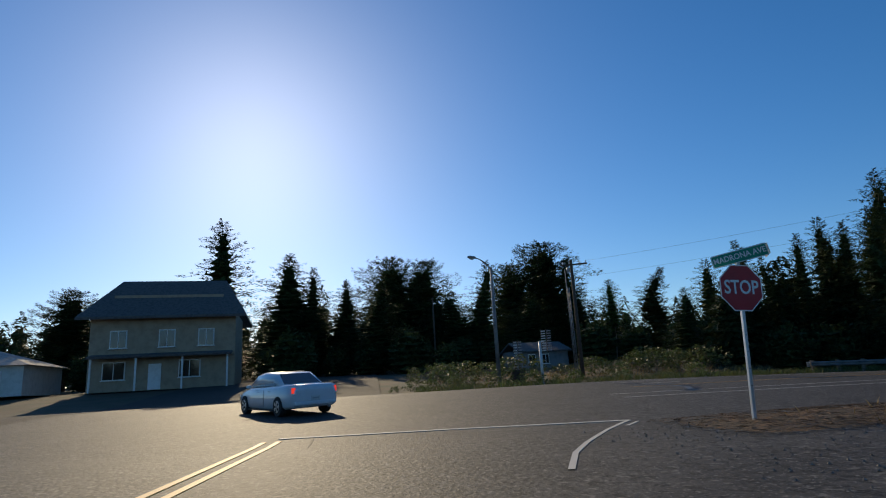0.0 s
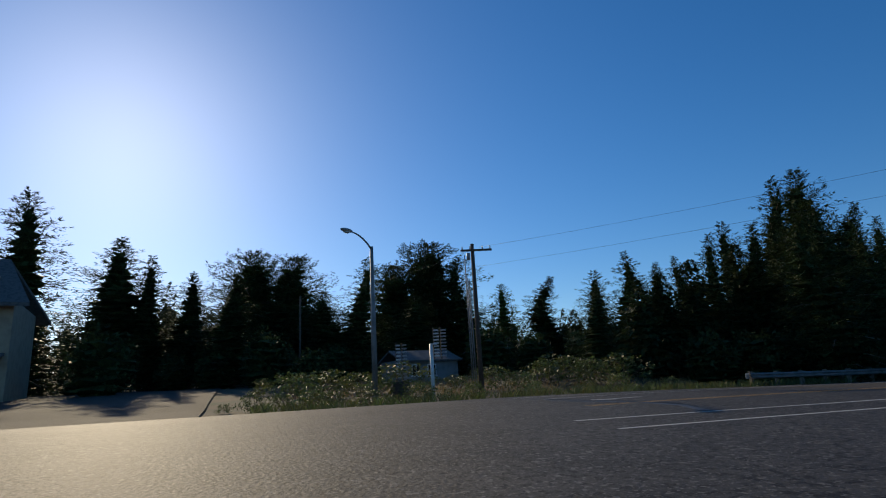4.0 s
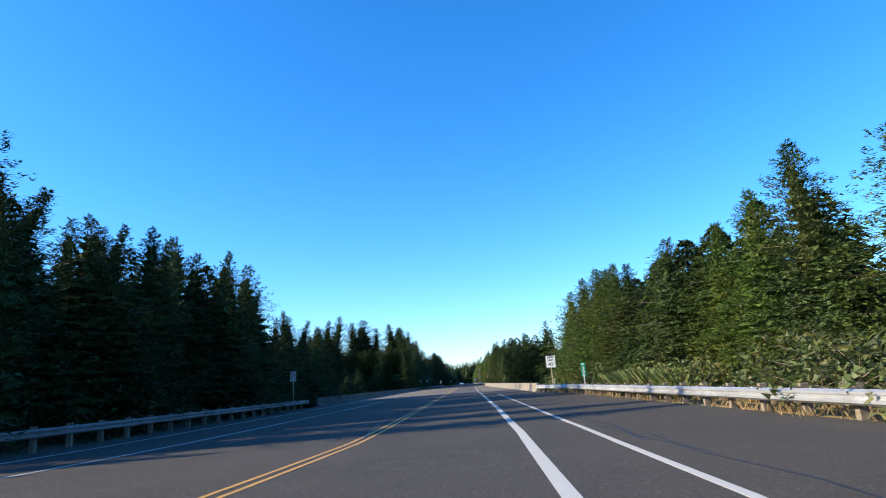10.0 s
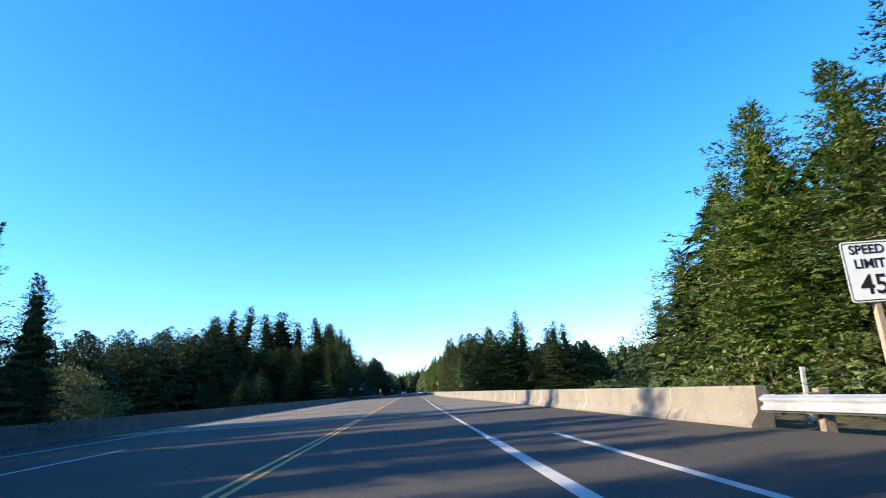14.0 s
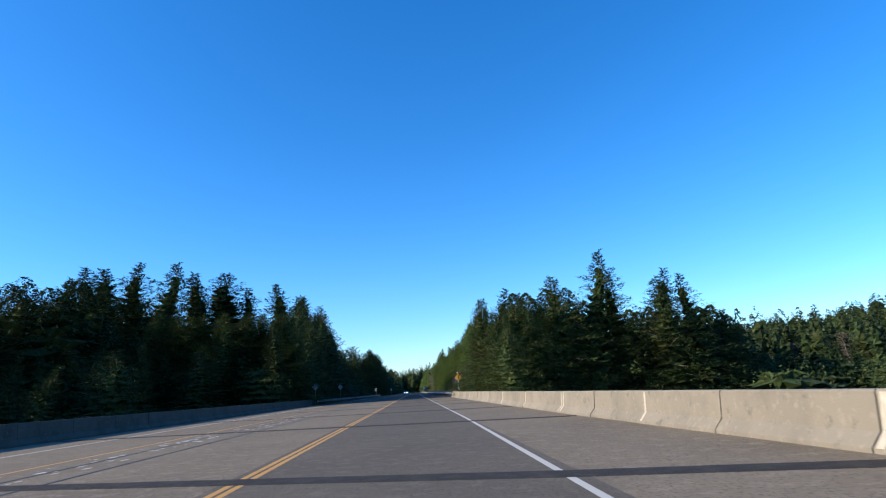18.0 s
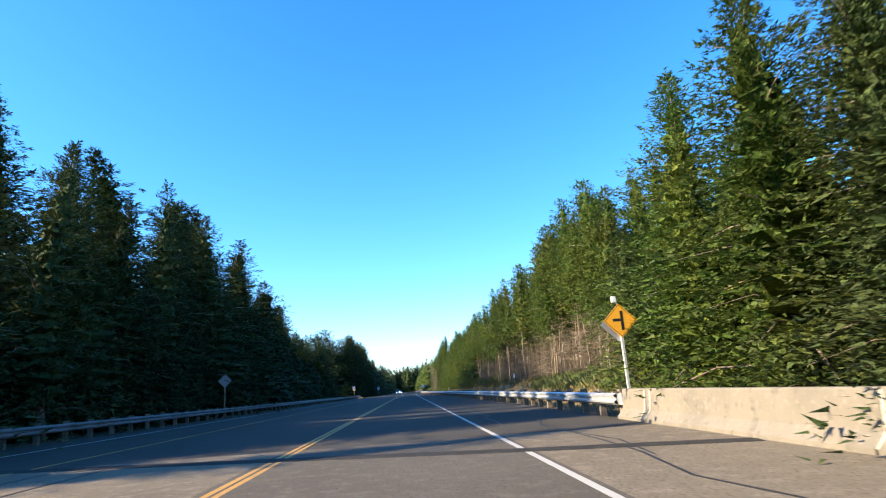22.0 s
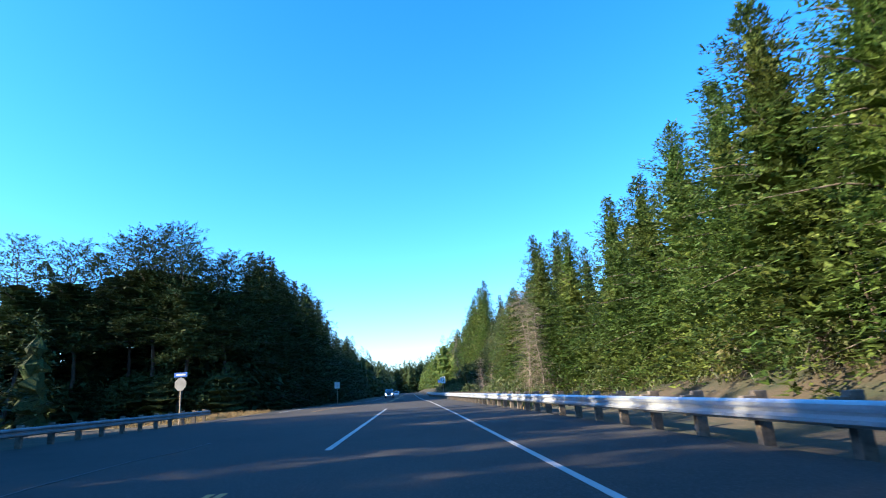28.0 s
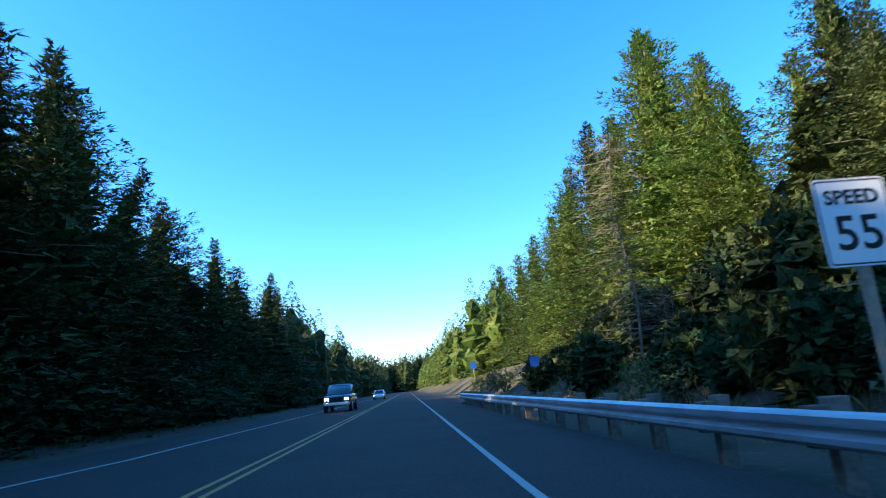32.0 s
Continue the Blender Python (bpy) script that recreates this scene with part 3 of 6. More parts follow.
paving("crossing", lambda y: -11.4, lambda y: 10.3 if y < -8.05 else (12.0 - 0.4 * smooth(2, 8, y) if y < 8.1 else 10.15), [-21, -17, -12, -8.1, -8, -5, -3, -1] + [v * 1.0 for v in range(1, 9)] + [8.2] + [v * 1.0 for v in range(9, 17)], 60, 0.003, CHIPSEAL, "rough dark chip seal at the crossing", "road", 0.003)
grid_mesh("dry_verge", [-30 + 1.16 * k for k in range(16)], [v * 1.0 for v in range(358, 387, 2)], lambda x, y: ground_height(x, y) + 0.03 - 0.25 * (smooth(-26, -30, x) + smooth(382, 386, y) + smooth(364, 358, y)), DRY_GRASS, "mown dry yellow grass beside the highway", "grass")
grid_mesh("dry_bank", [8.9 + 0.5 * k for k in range(9)], [v * 1.0 for v in range(212, 266, 3)], lambda x, y: ground_height(x, y) + 0.03 - 0.3 * (smooth(9.3, 8.9, x) + smooth(12.3, 12.9, x) + smooth(216, 212, y) + smooth(252, 264, y)), DRY_GRASS, "dry tan grass on the bank behind the guardrail", "grass")
grid_mesh("dry_verge_right", [10.0 + 0.5 * k for k in range(8)], [v * 1.0 for v in range(18, 74, 3)], lambda x, y: ground_height(x, y) + 0.03 - 0.3 * (smooth(10.4, 10.0, x) + smooth(12.8, 13.5, x) + smooth(22, 18, y) + smooth(68, 72, y)), DRY_GRASS, "dry yellow verge below the guardrail", "grass")
paving("far_road", lambda y: -100.0, lambda y: -11.3, [-24, -20, -16, -12, -9, -7.5, -6.2], 20, 0.002, ASPHALT, "sunlit asphalt road across the highway", "road", 0.04)

# paint
W, Y = WHITE_PAINT, YELLOW_PAINT
ribbon("bike_lane_line", [(2.2, 1.95), (2.8, 8), (3.15, 14), (3.48, 22)], 0.14, W, "worn start of the bike lane line")
ribbon("bike_lane_line", [(3.48, 22), (3.76, 32), (3.88, 45), (3.9, 73)], 0.2, W, "wide white painted bike lane line")
ribbon("edge_line", [(4.0, 1.7), (4.46, 8), (4.8, 14), (5.08, 22), (5.27, 32), (5.34, 45), (5.35, 73)], 0.13, W, "white painted edge line")
ribbon("edge_line", [(3.9, 73), (3.85, 105), (4.15, 140), (4.1, 230), (4.05, 300), (4.2, 345), (4.1, 376), (3.75, 389), (3.65, 400), (3.45, 412), (3.4, 470), (3.4, 1400)], 0.105, W, "white painted edge line of the highway")
for side in (-0.13, 0.13):
    ribbon("centre_line", [(-1.3 + side, 4.5), (-1.22 + side, 8), (-1.09 + side, 14), (-0.78 + side, 22), (-0.25 + side, 32), (-0.2 + side, 60), (-0.2 + side * 0.6, 95), (-0.2 + side * 0.6, 326)], 0.095, Y, "yellow painted centre line")
    ribbon("centre_line", [(-5.8 + side, 366), (-5.6 + side, 372), (-5.1 + side, 377.5), (-2.8 + side, 384), (-0.9 + side, 389.5), (-0.45 + side, 394), (-0.4 + side, 1400)], 0.095, Y, "yellow painted line that swings back to the middle")
ribbon("median_line", [(-5.9, 96), (-5.7, 190), (-6.1, 300)], 0.095, Y, "yellow painted line of the turning lane")
ribbon("lane_line", [(0.45, 331), (0.45, 361)], 0.14, W, "white painted lane line between two lanes")
ribbon("left_lane_line", [(-5.3, 5.3), (-5.9, 10), (-6.6, 22), (-6.7, 34), (-6.1, 60), (-6.1, 78)], 0.12, W, "white painted lane line")
ribbon("left_edge_line", [(-9.0, 6), (-8.9, 11.5), (-9.6, 20), (-10.2, 32), (-10.0, 75), (-9.2, 110), (-9.2, 190), (-10.0, 230), (-10.4, 320)], 0.12, W, "white painted edge line")
ribbon("left_edge_line", [(-9.6, 372), (-9.4, 388), (-5.4, 408), (-4.2, 420), (-4.1, 1400)], 0.12, W, "white painted edge line")
ribbon("stop_line", [(9.5, -8.85), (9.9, -5.0), (10.5, -1.05)], 0.22, W, "worn white stop line across the side road", 0.016)
ribbon("corner_line", [(10.5, -1.05), (11.0, -1.45), (12.2, -2.27), (13.3, -2.95), (14.0, -3.37), (15.1, -3.95), (16.5, -4.5)], 0.085, W, "curved white paint at the road corner", 0.016)
ribbon("corner_line", [(10.9, -1.05), (11.7, -1.65)], 0.07, W, "faint second strip of white paint", 0.016)
for side in (-0.16, 0.16):
    ribbon("side_centre_line", [(10.0, -8.95 + side), (16, -9.2 + side), (40, -10.2 + side), (85, -11.5 + side)], 0.12, Y, "yellow painted line of the side road", 0.016)
# turn arrow
ribbon("arrow_shaft", [(-3.35, 6.5), (-3.55, 7.95)], 0.2, W, "white painted turn arrow shaft")
ribbon("arrow_head", [(-3.25, 6.75), (-3.5, 6.0)], 0.55, W, "white painted turn arrow head")
# tar joints across the bridge and long cracks
for y in (88, 101.5, 114.9, 126.0, 138.8, 151.2, 163.9, 177.0, 189.6, 201.5):
    ribbon("bridge_joint", [(-12.0, y + 4.2), (-4, y + 1.9), (4, y - 0.6), (barrier_right(y) - 0.05, y - 1.6)], 0.55, JOINT, "dark tar joint across the bridge deck", 0.009)
for a in ((-4.7,), (-3.6,)):
    ribbon("tar_seam", [(a[0] - 0.15, 112), (a[0], 150), (a[0], 203)], 0.07, CRACK, "long dark tar seam along the bridge deck", 0.0085)
# crumbled white paint along the seam
flake = random.Random(17)
verts, faces = [], []
for k in range(240):
    y = flake.uniform(108, 158)
    x, a, r = -4.9 + 0.02 * (y - 130) + flake.gauss(0, 0.35), flake.uniform(0, 3.14), flake.uniform(0.03, 0.13)
    o = len(verts)
    verts += [(x + r * flake.uniform(0.5, 1.0) * math.cos(a + b), y + 2.2 * r * flake.uniform(0.5, 1.0) * math.sin(a + b), 0.0068) for b in (0, 1.2, 2.4, 3.7, 5.0)]
    faces.append((o, o + 1, o + 2, o + 3, o + 4))
tagged(mesh_part("paint_flakes", verts, faces, WHITE_PAINT), "crumbled white paint flakes on the bridge deck", "road marking", kind="stuff")
crack = random.Random(3)
for k in range(13):
    x, y = crack.choice((crack.uniform(-9, 0.2), crack.uniform(4.5, 6.5))), crack.uniform(100, 330) if k < 8 else crack.uniform(12, 60)
    pts = [(x, y)]
    for _ in range(crack.randint(3, 7)):
        x, y = x + crack.uniform(-0.35, 0.35), y + crack.uniform(1.2, 3.5)
        pts.append((x, y))
    ribbon("sealed_crack", pts, crack.uniform(0.03, 0.06), CRACK, "black sealed crack in the asphalt", 0.0075)
ribbon("patch", [(-4.2, 4.95), (-2.6, 5.7), (-1.1, 6.15), (0.6, 6.0), (2.2, 5.25)], 0.22, CRACK, "dark curved tar patch", 0.006)
ribbon("sealed_crack", [(-8.6, 11.8), (-4.2, 13.5), (0.3, 14.5)], 0.09, CRACK, "long thin black crack across the lanes", 0.0075)

# ---------------------------------------------------------------- guardrails and barriers
W_BEAM = [(0.0, 0.31), (-0.025, 0.29), (-0.08, 0.265), (-0.08, 0.215), (-0.01, 0.175), (-0.01, 0.135), (-0.08, 0.095), (-0.08, 0.045), (-0.025, 0.02), (0.0, 0.0), (0.006, 0.004), (-0.018, 0.024), (-0.072, 0.05), (-0.072, 0.09), (-0.002, 0.13), (-0.002, 0.18), (-0.072, 0.22), (-0.072, 0.26), (-0.018, 0.286), (0.006, 0.306)]
POST_STEP = 1.905
post_mesh = bpy.data.meshes.new("post")
bm = box(0.2, 0.15, 1.25, (0, 0, 0.09), 0.012)
bm.to_mesh(post_mesh)
bm.free()
post_mesh.materials.append(POST_WOOD)
block_mesh = bpy.data.meshes.new("blockout")
bm = box(0.19, 0.15, 0.36, (0, 0, 0), 0.01)
bm.to_mesh(block_mesh)
bm.free()
block_mesh.materials.append(POST_WOOD)


def guardrail(x_of, y0, y1, side, top, label, ground=0.0, metal=GALVANISED):
    """side: +1 with the traffic on its left (-x), -1 with the traffic on its right."""
    thing = empty("guardrail", pose(0, 0, 0), label, "guardrail", "roadside guardrails")
    low = top - 0.31
    y = y0
    n = 0
    while y < y1 - 0.5:
        end = min(y1, y + 4 * POST_STEP)
        ys_ = [y + (end - y) * k / 4 for k in range(5)]
        lift = 0.003 * (n % 2)
        profile = [(side * (p[0] - lift), p[1] + low) for p in W_BEAM]
        verts, faces = extrude_along(profile, ys_, lambda v: x_of(v), lambda v: road_z(x_of(v), v))
        mesh_part("rail", verts, faces, metal, thing, smooth=False)
        y = end
        n += 1
    y = y0 + 0.35
    while y < y1:
        post = new("post", post_mesh)
        post.parent = thing
        post.location = (x_of(y) + side * 0.29, y, road_z(x_of(y), y) + ground + top - 0.62)
        block = new("blockout", block_mesh)
        block.parent = thing
        block.location = (x_of(y) + side * 0.1, y, road_z(x_of(y), y) + low + 0.16)
        y += POST_STEP
    # rounded end piece
    for yy, way in ((y0, -1), (y1, 1)):
        bm = bmesh.new()
        pts = [(x_of(yy) + side * (0.02 + 0.12 * (1 - math.cos(a))), yy + way * 0.16 * math.sin(a), road_z(x_of(yy), yy) + low + 0.155) for a in (0, 0.6, 1.2, 1.8, 2.4, 3.0)]
        for (xa, ya, za), (xb, yb, zb) in zip(pts, pts[1:]):
            v = [bm.verts.new(c) for c in ((xa, ya, za - 0.155), (xb, yb, zb - 0.155), (xb, yb, zb + 0.155), (xa, ya, za + 0.155))]
            bm.faces.new(v)
        made = bmesh.ops.solidify(bm, geom=list(bm.faces), thickness=0.006)
        part("end_wing", bm, GALVANISED, thing)
    return thing


guardrail(rail_right, 14, 70.6, 1, 0.6, "white sunlit galvanised guardrail on wooden posts before the bridge")
guardrail(rail_right, 206.6, 444, 1, 0.66, "long galvanised guardrail on stout wooden posts below the wood")
guardrail(lambda y: steps(((22, -13.0), (70, -12.4), (75, -12.3)), y), 22.7, 72, -1, 0.75, "shaded galvanised guardrail along the far shoulder", metal=SHADE_TONED_STEEL)
guardrail(lambda y: steps(((206, -11.9), (260, -11.6), (360, -11.6)), y), 207, 360, -1, 0.72, "dull galvanised guardrail in the shade of trees", metal=SHADE_TONED_STEEL)


def barrier(x_of, y0, y1, side, top, label, mat=None):
    """Precast concrete pieces with a sloped foot, end to end."""
    thing = empty("concrete_barrier", pose(0, 0, 0), label, "barrier", "bridge barriers")
    profile = [(0.0, -0.05), (0.0, 0.07), (0.16, 0.26), (0.2, top - 0.03), (0.22, top), (0.4, top), (0.42, top - 0.03), (0.46, 0.1), (0.46, -0.05)]
    rr = random.Random(9)
    y, n = y0, 0
    while y < y1 - 0.4:
        end = min(y1, y + 3.62)
        off = rr.uniform(-0.012, 0.012)
        shape = [(side * (p[0] + off), p[1] + rr.uniform(-0.002, 0.002)) for p in profile]
        verts, faces = extrude_along(shape, [y + 0.012, (y + end) / 2, end - 0.012], lambda v: x_of(v))
        mesh_part("barrier_piece", verts, faces, mat or CONCRETE, thing)
        if n % 2 == 0 and mat is None:
            # lime runs down the face at the joint
            for k in range(rr.randint(1, 2)):
                ya, w = end + rr.uniform(-0.25, 0.15), rr.uniform(0.03, 0.09)
                face = [(p[0] + off - 0.006, p[1]) for p in profile[1:4]]
                low = rr.uniform(0.0, 1.0)
                vs, fs = [], []
                for a, (px, pz) in enumerate(face):
                    sway = rr.uniform(-0.04, 0.04)
                    vs += [(x_of(ya) + side * px, ya + sway - w, pz), (x_of(ya) + side * px, ya + sway + w, pz), (x_of(ya) + side * (px + 0.004), ya + sway - w, pz), (x_of(ya) + side * (px + 0.004), ya + sway + w, pz)]
                for a in range(len(face) - 1):
                    b = a * 4
                    fs += [(b, b + 1, b + 5, b + 4), (b + 2, b, b + 4, b + 6), (b + 1, b + 3, b + 7, b + 5)]
                mesh_part("lime_streak", vs, fs, STREAK, thing)
        y = end
        n += 1
    return thing


barrier(barrier_right, 70.9, 206.5, 1, 0.76, "weathered tan concrete barrier with pale lime streaks")
barrier(lambda y: -12.35, 76, 206, -1, 0.84, "concrete barrier along the bridge, shade in its colour", SHADE_TONED_CONCRETE)

# ---------------------------------------------------------------- signs and poles
def words(text, size, mat, parent, m, name="lettering", bold=0.0):
    """Raised lettering, centred, as a mesh."""
    cu = bpy.data.curves.new("lettering", "FONT")
    cu.body, cu.size, cu.align_x, cu.align_y, cu.extrude, cu.offset = text, size, "CENTER", "CENTER", 0.0015, bold
    cu.resolution_u = 3
    tmp = new("lettering_curve", cu)
    me = bpy.data.meshes.new_from_object(tmp.evaluated_get(bpy.context.evaluated_depsgraph_get()))
    bpy.data.objects.remove(tmp)
    me.materials.append(mat)
    ob = new(name, me)
    ob.parent = parent
    ob.matrix_basis = m
    return ob


def plate(outline, thick, bevel=0.0):
    """A flat plate in x and z that faces -y, its face at y = 0."""
    bm = bmesh.new()
    f = bm.faces.new([bm.verts.new((x, 0, z)) for x, z in outline])
    made = bmesh.ops.extrude_face_region(bm, geom=[f])
    for v in made["geom"]:
        if isinstance(v, bmesh.types.BMVert):
            v.co.y += thick
    bmesh.ops.recalc_face_normals(bm, faces=bm.faces)
    return bm


def rounded(w, h, r, cz=0.0):
    pts = []
    for cx, cy, a0 in ((w / 2 - r, h / 2 - r, 0), (-w / 2 + r, h / 2 - r, 90), (-w / 2 + r, -h / 2 + r, 180), (w / 2 - r, -h / 2 + r, 270)):
        for k in range(4):
            a = radians(a0 + 30 * k)
            pts.append((cx + r * math.cos(a), cz + cy + r * math.sin(a)))
    return pts


FACE = Matrix.Rotation(radians(90), 4, "X")     # lettering stands upright and faces -y


def speed_sign(m, lines, label):
    s = empty("speed_sign", m, label, "road sign")
    part("post", box(0.1, 0.1, 3.3, (0, 0.07, 1.25), 0.008), SIGN_POST, s, "square weathered wooden post")
    face = part("sign_face", plate(rounded(0.84, 1.02, 0.05, 2.62), 0.004), SIGN_WHITE, s)
    border = []
    outer, inner = rounded(0.8, 0.98, 0.045, 2.62), rounded(0.765, 0.945, 0.035, 2.62)
    n = len(outer)
    mesh_part("border", [(x, -0.002, z) for x, z in outer + inner], [(k, (k + 1) % n, n + (k + 1) % n, n + k) for k in range(n)], SIGN_BLACK, s)
    for text, size, z in lines:
        words(text, size, SIGN_BLACK, s, Matrix.Translation((0, -0.003, z)) @ FACE, bold=0.006)
    for z in (2.3, 2.94):
        part("bolt", tube([(0, -0.004, z), (0, -0.012, z)], 0.012, 6), GALVANISED, s)
    return s


speed_sign(pose(9.95, 68.9, -0.1, 0, 0, -6), (("SPEED", 0.215, 2.98), ("LIMIT", 0.215, 2.74), ("45", 0.46, 2.38)), "white speed limit sign with black figures on a wooden post")
speed_sign(pose(7.36, 411.6, -0.07, 0, 0, -4), (("SPEED", 0.23, 2.9), ("55", 0.56, 2.47)), "white speed sign with large black figures in shade")

# stop sign with a street name blade on top
stop = empty("stop_sign", pose(13.14, 0.2, 0.2, 1.2, 3.0, 93) @ Matrix.Scale(1.04, 4), "dark red octagonal stop sign on a pale steel post", "stop sign")
r = 0.43 / math.cos(radians(22.5))
octagon = [(r * math.cos(radians(22.5 + 45 * k)), 2.26 + r * math.sin(radians(22.5 + 45 * k))) for k in range(8)]
part("rim", plate(octagon, 0.004), SIGN_WHITE, stop, "white rim")
octagon = [(0.95 * r * math.cos(radians(22.5 + 45 * k)), 2.26 + 0.95 * r * math.sin(radians(22.5 + 45 * k))) for k in range(8)]
face = part("sign_face", plate(octagon, 0.003), SIGN_RED, stop)
face.location.y = -0.0035
words("STOP", 0.36, SIGN_WHITE, stop, Matrix.Translation((0, -0.006, 2.26)) @ FACE @ Matrix.Diagonal((0.82, 1, 1, 1)), bold=0.006)
part("post", box(0.06, 0.06, 2.95, (0, 0.036, 1.2), 0.006), GALVANISED, stop, "square steel post")
for z in (0.5, 0.8, 1.1, 1.4):
    part("post_hole", tube([(0, 0.004, z), (0, 0.0055, z)], 0.01, 8), SIGN_BLACK, stop)
blade = part("name_blade", plate(rounded(0.98, 0.24, 0.03), 0.006), SIGN_GREEN, stop, "green street name blade with white rim")
turn = Matrix.Translation((0.02, -0.02, 2.86)) @ Matrix.Rotation(radians(-30), 4, "Z") @ Matrix.Rotation(radians(-13), 4, "Y")
blade.matrix_basis = turn
outer, inner = rounded(0.97, 0.23, 0.028), rounded(0.945, 0.205, 0.02)
n = len(outer)
edge = mesh_part("blade_rim", [(x, -0.002, z) for x, z in outer + inner], [(k, (k + 1) % n, n + (k + 1) % n, n + k) for k in range(n)], SIGN_WHITE, blade)
words("MADRONA AVE", 0.15, SIGN_WHITE, blade, Matrix.Translation((0, -0.003, 0)) @ FACE @ Matrix.Diagonal((0.86, 1, 1, 1)), bold=0.002)
part("cross_blade", box(0.008, 0.5, 0.2, (0.5, 0.2, 0.0), 0.002), SIGN_BACK, blade, "edge of a second blade")
part("bracket", box(0.07, 0.05, 0.12, (0, 0.035, 2.71), 0.005), GALVANISED, stop)


# mile marker
marker = empty("mile_marker", pose(10.2, 56.2, 0.0, 0, 0, -6), "narrow green mile marker with white figures", "road sign")
part("post", box(0.05, 0.04, 2.1, (0, 0.03, 0.95), 0.004), SIGN_WHITE_POST, marker)
part("panel", plate(rounded(0.3, 0.92, 0.03, 1.55), 0.005), SIGN_GREEN, marker)
for z in (1.64, 1.4, 1.16):
    words("3" if z > 1.6 else "0", 0.26, SIGN_WHITE, marker, Matrix.Translation((0, -0.007, z)) @ FACE, bold=0.004)
part("word_bar", box(0.2, 0.004, 0.07, (0, -0.007, 1.9)), SIGN_WHITE_DULL, marker)


def diamond_sign(m, side, high, front, label, symbol=False, post=None):
    s = empty("warning_sign", m, label, "road sign")
    d = side / math.sqrt(2)
    part("post", box(0.09, 0.09, high + 0.5, (0, 0.05, (high + 0.5) / 2 - 0.2), 0.008), post or SIGN_POST, s)
    part("sign_face", plate([(0, high - d), (d, high), (0, high + d), (-d, high)], 0.005), front, s)
    if symbol:
        k = 0.93
        outer, inner = [(0, high - d * k), (d * k, high), (0, high + d * k), (-d * k, high)], [(0, high - d * k * 0.96), (d * k * 0.96, high), (0, high + d * k * 0.96), (-d * k * 0.96, high)]
        mesh_part("border", [(x, -0.002, z) for x, z in outer + inner], [(a, (a + 1) % 4, 4 + (a + 1) % 4, 4 + a) for a in range(4)], SIGN_BLACK, s)
        part("symbol_stem", box(0.09, 0.003, 0.62, (0.06, -0.003, high), 0), SIGN_BLACK, s)
        part("symbol_branch", box(0.26, 0.003, 0.09, (-0.115, -0.003, high + 0.02), 0), SIGN_BLACK, s)
    return s


warn = diamond_sign(pose(9.2, 209.2, 0.2, 0, 0, 0), 0.79, 2.65, SIGN_YELLOW, "yellow diamond warning sign with a side road symbol", True, SIGN_WHITE_POST)
part("beacon_box", box(0.14, 0.12, 0.2, (-0.12, 0.05, 3.35), 0.01), SIGN_WHITE, warn, "small pale box on top of the post")
part("beacon_arm", tube([(0, 0.05, 3.1), (-0.06, 0.05, 3.3)], 0.025, 8), SIGN_WHITE_POST, warn)
part("rear_plate", plate([(-0.08, 1.98), (0.48, 2.54), (-0.08, 3.1), (-0.64, 2.54)], 0.005), SIGN_BACK, warn, "grey back of a second diamond plate").location.y = 0.12
diamond_sign(pose(-12.9, 210.0, -0.1, 0, 0, 0), 0.8, 2.85, SIGN_BACK, "grey back of a diamond warning sign")
diamond_sign(pose(-12.9, 240.6, -0.1, 0, 0, 3), 0.8, 3.0, SIGN_BACK, "grey back of a diamond sign among dark trees")


def plain_sign(m, w, h, high, front, label, post=None, panels=1):
    s = empty("road_sign", m, label, "road sign")
    part("post", box(0.09, 0.09, high + 0.1, (0, 0.055, (high + 0.1) / 2 - 0.2), 0.008), post or SIGN_POST, s)
    step = w / panels
    for k in range(panels):
        p = part("panel", plate(rounded(step * 0.9, h, 0.03, high - h / 2), 0.005), front, s)
        p.location.x = (k - (panels - 1) / 2) * step
    return s


plain_sign(pose(-13.2, 70.1, -0.1, 0, 0, 4), 0.62, 0.92, 3.5, SIGN_BACK, "grey back of an upright sign on a wooden post")
back = empty("stop_sign", pose(-13.2, 358.8, -0.1, 0, 0, -12), "grey back of a stop sign below a blue name blade", "stop sign")
part("post", box(0.08, 0.08, 3.5, (0, 0.05, 1.55), 0.008), SIGN_POST, back)
part("sign_back", plate([(0.45 * math.cos(radians(22.5 + 45 * k)), 2.65 + 0.45 * math.sin(radians(22.5 + 45 * k))) for k in range(8)], 0.005), SHADE_TONED_STEEL, back)
part("name_blade", plate(rounded(0.95, 0.3, 0.03, 3.28), 0.006), SIGN_BLUE, back, "blue street name blade")
part("name_bar", box(0.7, 0.004, 0.1, (0, -0.003, 3.28)), SIGN_WHITE_DULL, back)
plain_sign(pose(-8.9, 408.6, -0.1, 0, 0, 0), 0.82, 0.95, 3.3, SIGN_WHITE_DULL, "pair of narrow white panels on one post", panels=2)
plain_sign(pose(9.4, 438.0, 0.5, 0, 0, -4), 0.6, 0.6, 1.9, SIGN_BLUE, "small blue roadside sign on the bank")
plain_sign(pose(9.6, 470.0, 0.6, 0, 0, -4), 0.75, 0.75, 3.0, SIGN_BLUE, "blue service sign far down the road")
board = empty("notice_board", pose(13.0, 491, 1.4, 0, 0, -8), "brown framed notice board on two legs", "sign")
for x in (-0.72, 0.72):
    part("leg", box(0.12, 0.12, 2.4, (x, 0, 0.9), 0.01), POST_WOOD, board)
part("roof", box(1.8, 0.4, 0.1, (0, 0, 2.1), 0.02), POST_WOOD, board)
